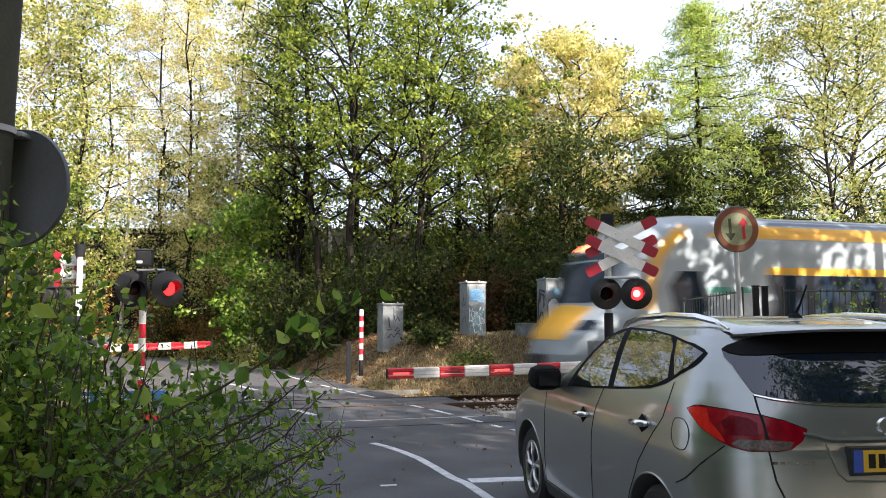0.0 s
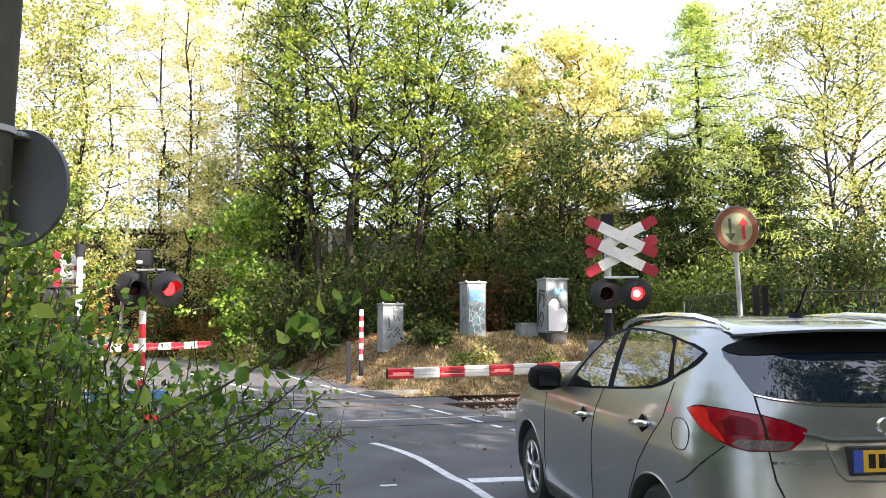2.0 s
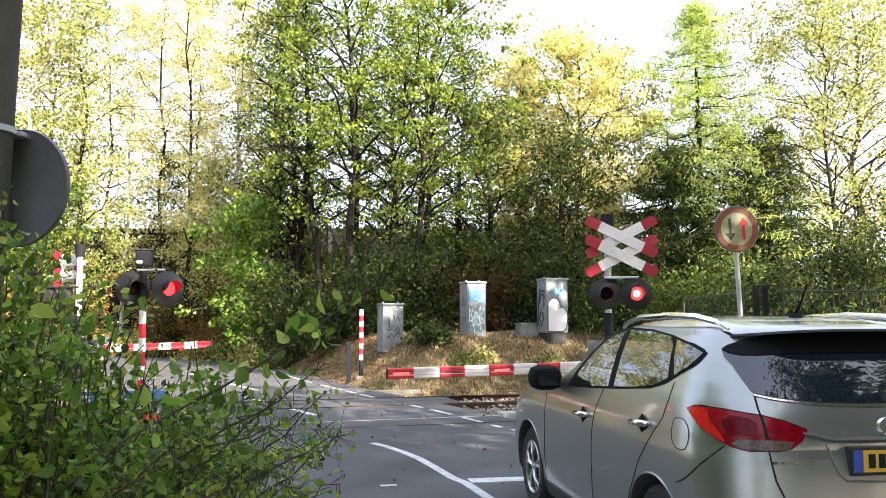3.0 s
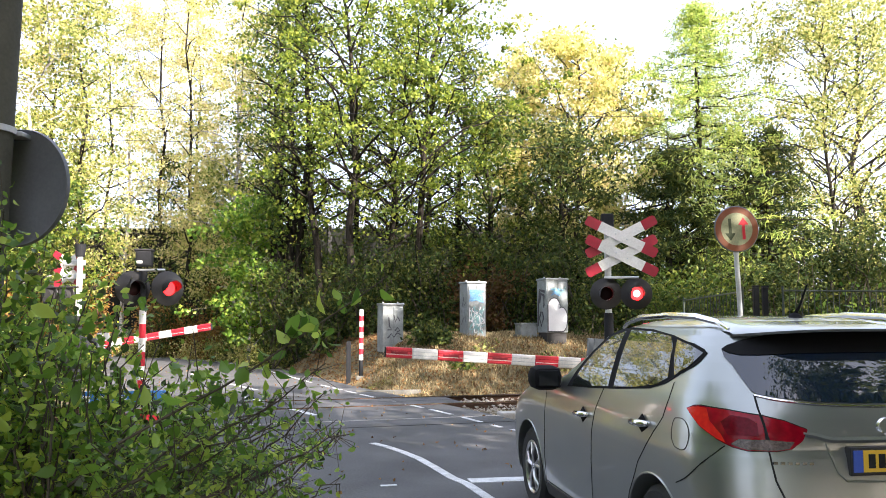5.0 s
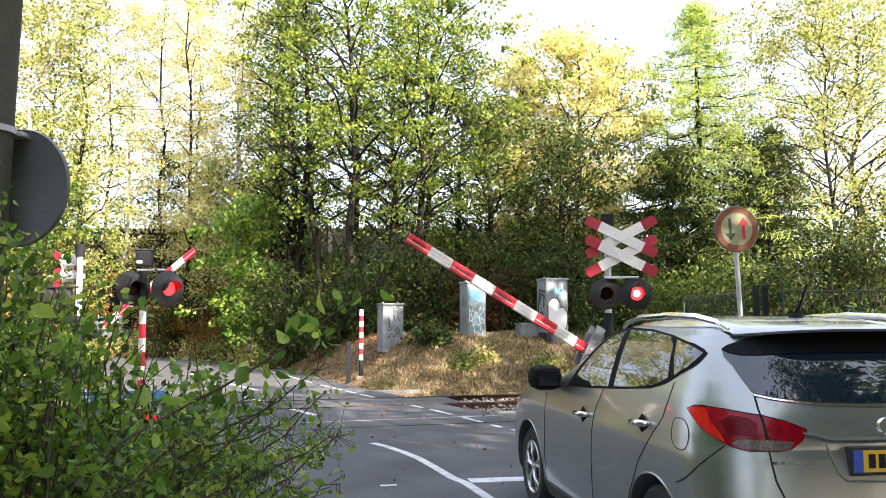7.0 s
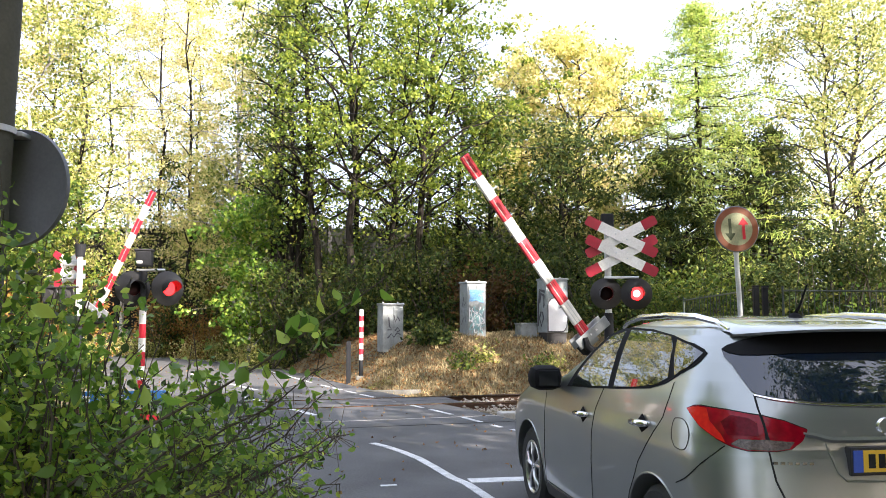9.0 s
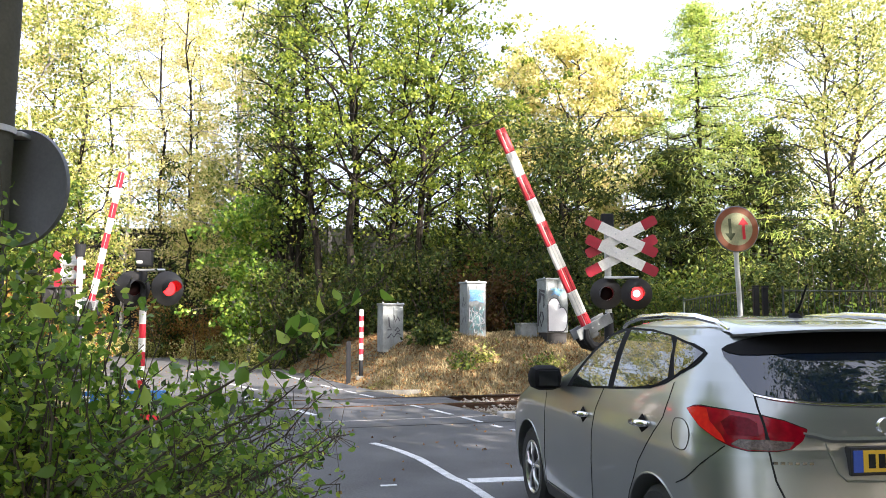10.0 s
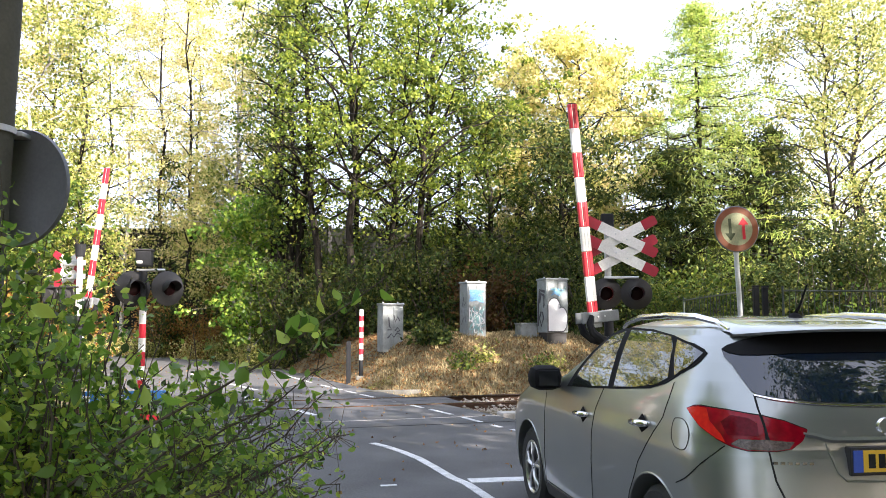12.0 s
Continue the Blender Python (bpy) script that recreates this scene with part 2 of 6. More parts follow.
def plate(outline, depth, m=None, bm=None):
    """A flat plate with this (x, z) outline, from y = 0 to y = depth."""
    bm = bm or bmesh.new()
    f = [bm.verts.new((x, 0, z)) for x, z in outline]
    b = [bm.verts.new((x, depth, z)) for x, z in outline]
    n = len(outline)
    bm.faces.new(f)
    bm.faces.new(b[::-1])
    for i in range(n):
        bm.faces.new((f[i], b[i], b[(i + 1) % n], f[(i + 1) % n]))
    if m:
        bmesh.ops.transform(bm, matrix=m, verts=f + b)
    return bm


def mesh_np(name, verts, faces, mat, parent=None, label="", smooth=False):
    me = bpy.data.meshes.new(name)
    me.from_pydata(np.asarray(verts).tolist(), [], np.asarray(faces).tolist() if not isinstance(faces, list) else faces)
    me.materials.append(mat)
    if smooth:
        me.shade_smooth()
    ob = new(name, me)
    ob.parent = parent
    if label:
        tagged(ob, label)
    return ob


def leaf_cloud(name, centres, size, mat, parent, rng, aspect=0.62, fold=0.25, droop=0.0, label=""):
    """Folded pointed leaves, one at each centre, turned at random."""
    n = len(centres)
    u = rng.normal(size=(n, 3))
    u[:, 2] -= droop
    u /= np.linalg.norm(u, axis=1)[:, None]
    w = np.cross(u, rng.normal(size=(n, 3)))
    w /= np.linalg.norm(w, axis=1)[:, None] + 1e-9
    k = np.cross(u, w)
    s = (size * rng.uniform(0.6, 1.25, n))[:, None]
    base, tip = centres - u * s * 0.5, centres + u * s * 0.5
    l, r = centres + (w * aspect * 0.5 + k * fold * 0.5) * s - u * s * 0.08, centres + (-w * aspect * 0.5 + k * fold * 0.5) * s - u * s * 0.08
    v = np.stack([base, l, tip, r], 1).reshape(-1, 3)
    i = np.arange(n)[:, None] * 4
    f = np.concatenate([i + np.array([[0, 1, 2]]), i + np.array([[0, 2, 3]])])
    return mesh_np(name, v, f, mat, parent, label)


def leaf_blades(name, centres, size, mat, parent, rng, aspect=0.55, fold=0.16, droop=0.3, curl=0.18, label=""):
    """Oval pointed leaves with a folded midrib and a curled tip, for plants close by."""
    n = len(centres)
    u = rng.normal(size=(n, 3))
    u[:, 2] -= droop
    u /= np.linalg.norm(u, axis=1)[:, None]
    w = np.cross(u, rng.normal(size=(n, 3)) + np.array((0, 0, 1.2)))
    w /= np.linalg.norm(w, axis=1)[:, None] + 1e-9
    k = np.cross(u, w)
    s = (size * rng.uniform(0.45, 1.3, n))[:, None]
    wide = (aspect * rng.uniform(0.8, 1.2, n))[:, None]
    rows = [centres]
    for along, half, lift in ((0.24, 0.42, 0.03), (0.52, 0.5, 0.0), (0.8, 0.25, -0.5)):
        mid = centres + (u * along + k * lift * curl) * s
        side, up = w * half * wide * s, k * fold * half * s
        rows += [mid + side + up, mid, mid - side + up]
    rows.append(centres + (u - k * curl) * s)
    v = np.stack(rows, 1).reshape(-1, 3)
    tri = [(0, 1, 2), (0, 2, 3), (7, 10, 8), (8, 10, 9)]
    for a in (1, 4):
        tri += [(a, a + 3, a + 4), (a, a + 4, a + 1), (a + 1, a + 4, a + 5), (a + 1, a + 5, a + 2)]
    i = np.arange(n)[:, None] * 11
    f = np.concatenate([i + np.array([q]) for q in tri])
    return mesh_np(name, v, f, mat, parent, label, smooth=True)


# ======================= plan =======================
TRACK_DIR = Vector((0.952, 0.306, 0))
TRACK_N = Vector((-0.306, 0.952, 0))
TRACK_O = Vector((0.8, 17.45, 0))
CENTRE = [(2.4, -60), (1.9, -25), (1.6, -8), (1.35, 0), (1.05, 4), (0.42, 7.87), (0.09, 8.86), (-0.29, 10.06), (-0.72, 10.95), (-1.24, 11.8), (-2.3, 14.2), (-4.1, 17.7), (-5.6, 20.9), (-7.4, 25), (-9.6, 29.5), (-13.5, 34), (-22, 39), (-45, 46), (-90, 55)]


def smooth_path(pts, step=0.5):
    """A rounded path through the points."""
    P = [Vector((*p, 0)) for p in pts]
    out = []
    for i in range(len(P) - 1):
        a, b, c, d = P[max(i - 1, 0)], P[i], P[i + 1], P[min(i + 2, len(P) - 1)]
        n = max(2, int((c - b).length / step))
        for k in range(n):
            t = k / n
            m1, m2 = (c - a) * 0.5, (d - b) * 0.5
            out.append(b * (2 * t**3 - 3 * t * t + 1) + m1 * (t**3 - 2 * t * t + t) + c * (-2 * t**3 + 3 * t * t) + m2 * (t**3 - t * t))
    return out + [P[-1]]


ROAD = smooth_path(CENTRE)
ROAD_XY = np.array([(p.x, p.y) for p in ROAD])
ROAD_T = np.gradient(ROAD_XY, axis=0)
ROAD_T /= np.linalg.norm(ROAD_T, axis=1)[:, None]
ROAD_R = np.stack([ROAD_T[:, 1], -ROAD_T[:, 0]], 1)


def road_left(y):
    return 1.7 + 1.25 * min(1, max(0, (y - 3.5) / 4.5))


def road_offset(x, y):
    """Signed distance to the right of the road's centre."""
    d = ROAD_XY - np.array((x, y))
    i = int(np.argmin((d * d).sum(1)))
    return float(-(d[i] * ROAD_R[i]).sum()), i


def track_offset(x, y):
    return (Vector((x, y, 0)) - TRACK_O).dot(TRACK_N)


def sstep(a, b, x):
    t = min(1, max(0, (x - a) / (b - a)))
    return t * t * (3 - 2 * t)


def ground_z(x, y):
    d = track_offset(x, y)
    if abs(x) > 60 or y > 75 or y < -40:
        return -0.06
    off, i = road_offset(x, y)
    h = -0.06
    h -= 0.16 * sstep(2.6, 1.7, abs(d))
    right = sstep(3.0, 4.9, off)
    h += 1.22 * sstep(1.5, 4.4, d) * right
    left = sstep(3.2, 6.0, -off) * sstep(3, 6, d)
    h += 0.5 * left
    away = sstep(3.0, 3.4, abs(off))
    h += 0.10 * away * (noise.noise((x * 0.7, y * 0.7, 0)) + 0.5 * noise.noise((x * 2.1, y * 2.1, 3))) * sstep(1.6, 2.6, abs(d))
    return h


def build_ground():
    def axis(lo, hi, far_lo, far_hi, step):
        a = list(np.arange(lo, hi, step))
        k, out = step, []
        v = hi
        while v < far_hi:
            out.append(v)
            k *= 1.35
            v += k
        k, low = step, []
        v = lo
        while v > far_lo:
            k *= 1.35
            v -= k
            low.append(v)
        return low[::-1] + a + out + [far_hi]
    xs, ys = axis(-14, 13, -1500, 1500, 0.3), axis(2, 30, -1500, 1500, 0.3)
    verts = [(x, y, ground_z(x, y)) for y in ys for x in xs]
    n = len(xs)
    faces = [(j * n + i, j * n + i + 1, (j + 1) * n + i + 1, (j + 1) * n + i) for j in range(len(ys) - 1) for i in range(n - 1)]
    ob = mesh_np("ground", verts, faces, SOIL, smooth=True)
    tagged(ob, "brown leaf-strewn soil and dry grass verge", "ground", kind="structure")


def strip(name, path_ids, off_l, off_r, z, mat, thick=0.06, parent=None):
    """A slab along the road between two offsets from its centre."""
    bm = bmesh.new()
    rows = []
    for i in path_ids:
        p, r = ROAD_XY[i], ROAD_R[i]
        a = off_l(p[1]) if callable(off_l) else off_l
        b = off_r(p[1]) if callable(off_r) else off_r
        rows.append([bm.verts.new((*(p + r * o), zz)) for o, zz in ((a, z - thick), (a, z), ((a + b) / 2, z), (b, z), (b, z - thick))])
    for r0, r1 in zip(rows, rows[1:]):
        for k in range(4):
            bm.faces.new((r0[k], r0[k + 1], r1[k + 1], r1[k]))
    return link(name, bm, mat, parent)


def quad_slab(a, b, width, z=0.0, thick=0.006):
    """A thin painted bar from a to b on the road."""
    a, b = Vector((*a, z)), Vector((*b, z))
    s = (b - a).normalized().cross(Vector((0, 0, 1))) * width / 2
    bm = bmesh.new()
    lo = [bm.verts.new(p - Vector((0, 0, 0.01))) for p in (a - s, a + s, b + s, b - s)]
    hi = [bm.verts.new(p + Vector((0, 0, thick))) for p in (a - s, a + s, b + s, b - s)]
    bm.faces.new(hi)
    for i in range(4):
        bm.faces.new((lo[i], lo[(i + 1) % 4], hi[(i + 1) % 4], hi[i]))
    return bm


def road_ids(y0, y1):
    return [i for i in range(len(ROAD_XY)) if y0 <= ROAD_XY[i][1] <= y1]


def build_road():
    road = strip("road", range(len(ROAD_XY)), lambda y: -road_left(y), 3.05, 0.0, ASPHALT, 0.1)
    tagged(road, "grey asphalt road bending over the level crossing", "road", kind="structure")
    paint = []
    paint.append(strip("road_marking", road_ids(-30, 11.75), -0.05, 0.05, 0.006, PAINT, 0.01))
    paint.append(strip("road_marking", road_ids(20.6, 60), 2.35, 2.43, 0.006, PAINT, 0.01))
    paint.append(strip("road_marking", road_ids(-30, 10.2), lambda y: -road_left(y) + 0.25, lambda y: -road_left(y) + 0.37, 0.006, PAINT, 0.01))
    # dashes of the edge line over the rails
    ids = road_ids(10.6, 20.6)
    for k in range(0, len(ids) - 2, 2):
        a, b = (ROAD_XY[i] + ROAD_R[i] * 2.4 for i in (ids[k], ids[k + 1]))
        paint.append(link("road_marking", quad_slab(a, a + (b - a) * 1.35, 0.075), PAINT))
    for a, b in (((-2.2, 14.5), (-3.0, 15.9)), ((-3.5, 16.7), (-4.2, 17.9)), ((-4.35, 19.6), (-5.4, 21.4)), ((-6.9, 23.9), (-7.6, 25.4))):
        paint.append(link("road_marking", quad_slab(a, b, 0.12), PAINT))
    paint.append(link("road_marking", quad_slab((0.27, 8.68), (3.1, 9.2), 0.22), PAINT))
    paint.append(link("road_marking", quad_slab((-0.62, 8.42), (-0.46, 8.46), 0.07), PAINT))
    for p in paint:
        tagged(p, "worn white painted road line on asphalt", "road marking", "road lines", "structure")


def on_track(s, n, z):
    return TRACK_O + TRACK_DIR * s + TRACK_N * n + Vector((0, 0, z))


def build_track():
    prof = [(-0.07, -0.17), (0.07, -0.17), (0.07, -0.15), (0.012, -0.13), (0.012, -0.045), (0.036, -0.035), (0.036, 0), (-0.036, 0), (-0.036, -0.035), (-0.012, -0.045), (-0.012, -0.13), (-0.07, -0.15)]
    for n in (-0.75, 0.75):
        bm = bmesh.new()
        rings = []
        for s in (-160, -40, -8, 0, 8, 40, 160):
            rings.append([bm.verts.new(on_track(s, n + a, 0.014 + z)) for a, z in prof])
        for r0, r1 in zip(rings, rings[1:]):
            for k in range(len(prof)):
                bm.faces.new((r0[k], r0[(k + 1) % len(prof)], r1[(k + 1) % len(prof)], r1[k]))
        rail = tagged(link("rail", bm, RUST), "rusty steel rail of the railway track", "rail", "rails", "structure")
        rail.data.materials.append(RAILTOP)
        for p in rail.data.polygons:
            if p.normal.z > 0.9 and p.center.z > 0:
                p.material_index = 1
        # flange grooves in the road
        bm = bmesh.new()
        side = -1 if n > 0 else 1
        for g in (n + side * 0.075,):
            vs = [bm.verts.new(on_track(s, g + o, 0.005)) for s, o in ((-5.2, -0.035), (-5.2, 0.035), (1.2, 0.035), (1.2, -0.035))]
            bm.faces.new(vs)
        tagged(link("flange_groove", bm, BLACK), "dark flange groove beside a rail", "groove", kind="structure")
    # timber and concrete panels of the crossing between the rails
    for s0 in np.arange(-6.6, -1.2, 1.2):
        for n0, n1 in ((-0.62, -0.02), (0.02, 0.62)):
            bm = bmesh.new()
            lo = [bm.verts.new(on_track(s, n, -0.05)) for s, n in ((s0 + 0.01, n0), (s0 + 1.19, n0), (s0 + 1.19, n1), (s0 + 0.01, n1))]
            hi = [bm.verts.new(on_track(s, n, 0.008)) for s, n in ((s0 + 0.015, n0), (s0 + 1.185, n0), (s0 + 1.185, n1), (s0 + 0.015, n1))]
            bm.faces.new(hi)
            for i in range(4):
                bm.faces.new((lo[i], lo[(i + 1) % 4], hi[(i + 1) % 4], hi[i]))
            tagged(link("crossing_panel", bm, ASPHALT_OLD), "dark worn panel between the rails", "crossing panel", "crossing panels", "structure")
    seam = quad_slab((-3.0, 12.35), (2.6, 14.15), 0.06, -0.002, 0.005)
    tagged(link("asphalt_joint", seam, BLACK), "dark tar joint across the asphalt", "road joint", kind="structure")
    seam = quad_slab((-3.4, 13.1), (2.2, 14.9), 0.04, -0.002, 0.005)
    tagged(link("asphalt_joint", seam, CONCRETE), "pale joint across the asphalt", "road joint", kind="structure")
    kerb = box((-0.75, -0.06, -0.1), (0.75, 0.06, 0.03), 0.015, pose(-1.25, 19.25, 0, 0, 0, 12))
    tagged(link("kerb", kerb, KERBSTONE), "low grey concrete kerb at the crossing", "kerb", kind="structure")
    edging = box((-0.55, -0.16, -0.12), (0.55, 0.16, 0.05), 0.02, pose(1.5, 14.7, 0, 0, 0, 17.8))
    tagged(link("edging_slab", edging, CONCRETE), "pale concrete slab at the edge of the ballast", "edging slab", kind="structure")
    # sleepers and stones
    bm = bmesh.new()
    for s in np.arange(2.2, 14, 0.6):
        m = Matrix.Translation(on_track(s, 0, -0.15)) @ Matrix.Rotation(math.atan2(TRACK_DIR.y, TRACK_DIR.x), 4, 'Z')
        add_box(bm, (-0.12, -1.25, -0.12), (0.12, 1.25, 0.04), m)
    tagged(link("sleepers", bm, CONCRETE), "weathered concrete sleepers under the rails", "sleepers", kind="stuff")
    rng = np.random.default_rng(4)
    n = 6500
    s, o = rng.uniform(-1.2, 12, n), rng.uniform(-2.2, 1.9, n)
    keep = [road_offset(*on_track(p, q, 0)[:2])[0] > 3.12 for p, q in zip(s, o)]
    s, o = s[keep], o[keep]
    n = len(s)
    c = np.array([on_track(a, b, 0)[:] for a, b in zip(s, o)])
    c[:, 2] = rng.uniform(-0.15, -0.05, n) - 0.06 * (np.abs(o) > 1.5)
    t = np.array([(0, 0, 1), (0.9, 0, 0.1), (-0.5, 0.8, 0), (-0.4, -0.8, 0.1), (0, 0, -0.6)])
    r = rng.uniform(0.025, 0.055, (n, 1, 1))
    a = rng.uniform(0, 6.28, n)
    R = np.zeros((n, 3, 3))
    R[:, 0, 0], R[:, 0, 1], R[:, 1, 0], R[:, 1, 1], R[:, 2, 2] = np.cos(a), -np.sin(a), np.sin(a), np.cos(a), 0.7
    v = (c[:, None, :] + r * (np.einsum('nij,kj->nki', R, t) + rng.normal(0, 0.15, (n, 5, 3)))).reshape(-1, 3)
    i = np.arange(n)[:, None] * 5
    f = np.concatenate([i + np.array([q]) for q in ((0, 1, 2), (0, 2, 3), (0, 3, 1), (4, 2, 1), (4, 3, 2), (4, 1, 3))])
    tagged(mesh_np("ballast_stones", v, f, BALLAST), "pale grey-brown ballast stones between the rails", "ballast", kind="stuff")


build_ground()
build_road()
build_track()


# ======================= rounded shells (car and train) =======================
class Shell:
    """A closed body as a stack of plan outlines. Rows: height, rear x, front x, half width, corner length."""

    def __init__(self, rows, power):
        self.rows, self.power = np.array(rows, float), power

    def at(self, z):
        r = self.rows
        return [float(np.interp(z, r[:, 0], r[:, k])) for k in (1, 2, 3, 4)]

    def u_of(self, kind, value, z):
        """Way round the outline from the rear's middle: 'r' by half width, 's' by length."""
        xr, xf, w, R = self.at(z)
        m = self.power
        if kind == 'u':
            return value
        if kind == 'r':
            return math.asin(min(1, (abs(value) / w) ** (m / 2))) / (math.pi / 2)
        d = value - xr
        if d < R:
            return math.acos(min(1, max(0, ((R - d) / R)) ** (m / 2))) / (math.pi / 2)
        return 1 + d - R

    def point(self, u, z, out=0.0, side=1):
        xr, xf, w, R = self.at(z)
        m = self.power
        if u < 1:
            t = max(0, u) * math.pi / 2
            x, y = xr + R * (1 - math.cos(t) ** (2 / m)), w * math.sin(t) ** (2 / m)
            nx, ny = -math.cos(t) ** (2 - 2 / m) / R, math.sin(t) ** (2 - 2 / m) / w
        else:
            x, y, nx, ny = xr + R + u - 1, w, 0, 1
        k = math.hypot(nx, ny)
        return Vector((x + out * nx / k, (y + out * ny / k) * side, z))

    def body(self, levels, seg=12, straight=24):
        bm = bmesh.new()
        rings = []
        for z in levels:
            xr, xf, w, R = self.at(z)
            R = min(R, (xf - xr) * 0.48)
            m = self.power
            half = []
            for k in range(seg + 1):
                t = k / seg * math.pi / 2
                half.append((xr + R * (1 - math.cos(t) ** (2 / m)), w * math.sin(t) ** (2 / m)))
            for k in range(1, straight):
                half.append((xr + R + (xf - xr - 2 * R) * k / straight, w))
            for k in range(seg, -1, -1):
                t = k / seg * math.pi / 2
                half.append((xf - R * (1 - math.cos(t) ** (2 / m)), w * math.sin(t) ** (2 / m)))
            pts = half + [(x, -y) for x, y in half[-2:0:-1]]
            rings.append([bm.verts.new((x, y, z)) for x, y in pts])
        n = len(rings[0])
        for r0, r1 in zip(rings, rings[1:]):
            for k in range(n):
                bm.faces.new((r0[k], r0[(k + 1) % n], r1[(k + 1) % n], r1[k]))
        bm.faces.new(rings[0][::-1])
        bm.faces.new(rings[-1])
        return bm

    def patch(self, pts, out=0.004, side=1, du=0.08, dz=0.06, deep=0.02):
        """A piece of the surface with this outline, lying a little proud of it."""
        flat = [(self.u_of(k, v, z), z) for k, v, z in pts]
        bm = bmesh.new()
        bm.faces.new([bm.verts.new((u, 0, z)) for u, z in flat])
        us, zs = [p[0] for p in flat], [p[1] for p in flat]
        for i in range(1, int((max(us) - min(us)) / du) + 1):
            bmesh.ops.bisect_plane(bm, geom=bm.verts[:] + bm.edges[:] + bm.faces[:], plane_co=(min(us) + i * du, 0, 0), plane_no=(1, 0, 0))
        for i in range(1, int((max(zs) - min(zs)) / dz) + 1):
            bmesh.ops.bisect_plane(bm, geom=bm.verts[:] + bm.edges[:] + bm.faces[:], plane_co=(0, 0, min(zs) + i * dz), plane_no=(0, 0, 1))
        edge = [e for e in bm.edges if len(e.link_faces) == 1]
        inner = {}
        for e in edge:
            for v in e.verts:
                if v not in inner:
                    inner[v] = bm.verts.new(self.point(v.co.x, v.co.z, out - deep, side))
        skirt = [(e.verts[0], e.verts[1]) for e in edge]
        for v in [v for v in bm.verts if v not in set(inner.values())]:
            v.co = self.point(v.co.x, v.co.z, out, side)
        for a, b in skirt:
            bm.faces.new((a, b, inner[b], inner[a]))
        return bm

    def line(self, pts, radius=0.005, side=1, steps=6):
        """A thin rod along the surface, for seams and trim."""
        out = []
        for (k0, v0, z0), (k1, v1, z1) in zip(pts, pts[1:]):
            u0, u1 = self.u_of(k0, v0, z0), self.u_of(k1, v1, z1)
            for i in range(steps):
                t = i / steps
                out.append(self.point(u0 + (u1 - u0) * t, z0 + (z1 - z0) * t, 0, side))
        k, v, z = pts[-1]
        out.append(self.point(self.u_of(k, v, z), z, 0, side))
        return tube(out, radius, 6)


# ======================= car =======================
CAR = Shell([(0.20, -0.72, 3.40, 0.85, 0.55), (0.30, -0.82, 3.47, 0.885, 0.55), (0.45, -0.87, 3.51, 0.904, 0.55), (0.62, -0.885, 3.52, 0.914, 0.55), (0.72, -0.885, 3.50, 0.9185, 0.55), (0.80, -0.872, 3.48, 0.920, 0.55),
             (0.88, -0.858, 3.41, 0.9195, 0.55), (0.94, -0.846, 3.33, 0.917, 0.55), (0.97, -0.84, 3.26, 0.9125, 0.55), (1.00, -0.828, 3.18, 0.908, 0.55), (1.05, -0.825, 3.05, 0.901, 0.55), (1.10, -0.81, 2.75, 0.892, 0.55), (1.16, -0.79, 2.30, 0.878, 0.55), (1.22, -0.76, 2.08, 0.86, 0.54),
             (1.32, -0.70, 1.86, 0.822, 0.52), (1.42, -0.63, 1.66, 0.775, 0.5), (1.50, -0.565, 1.48, 0.73, 0.48), (1.56, -0.50, 1.32, 0.685, 0.46), (1.60, -0.42, 1.18, 0.64, 0.45),
             (1.63, -0.30, 1.02, 0.58, 0.45), (1.655, -0.12, 0.86, 0.48, 0.45), (1.67, 0.14, 0.66, 0.3, 0.25)], 3.0)


def wheel(parent, x, y, side):
    hub = part("wheel", lathe([(0.215, -0.10), (0.31, -0.115), (0.345, -0.085), (0.352, -0.03), (0.352, 0.03), (0.345, 0.085), (0.31, 0.115), (0.215, 0.10)], 'y', 36, True), RUBBER, parent, "black rubber tyre", True)
    hub.location = (x, y, 0.352)
    s = side
    bm = lathe([(0.217, -0.1 * s), (0.232, 0.108 * s), (0.222, 0.112 * s), (0.205, 0.095 * s), (0.2, -0.09 * s)], 'y', 36, True)
    part("rim", bm, ALLOY, hub, "", True)
    bm = bmesh.new()
    for k in range(5):
        for off in (-0.11, 0.11):
            a = k * math.tau / 5 + 0.3
            d0, d1 = (math.cos(a + off * 0.4), math.sin(a + off * 0.4)), (math.cos(a + off * 1.9), math.sin(a + off * 1.9))
            add_tube(bm, [(d0[0] * 0.03, 0.085 * s, d0[1] * 0.03), (d0[0] * 0.11, 0.098 * s, d0[1] * 0.11), (d1[0] * 0.21, 0.088 * s, d1[1] * 0.21)], [0.026, 0.02, 0.017], 6)
    part("spokes", bm, ALLOY, hub, "silver double spokes", True)
    part("hub_cap", lathe([(0, 0.112 * s), (0.03, 0.11 * s), (0.036, 0.09 * s)], 'y', 16), CHROME, hub)
    part("brake_disc", lathe([(0, 0.03 * s), (0.15, 0.03 * s), (0.15, 0.01 * s)], 'y', 24), DARK, hub)


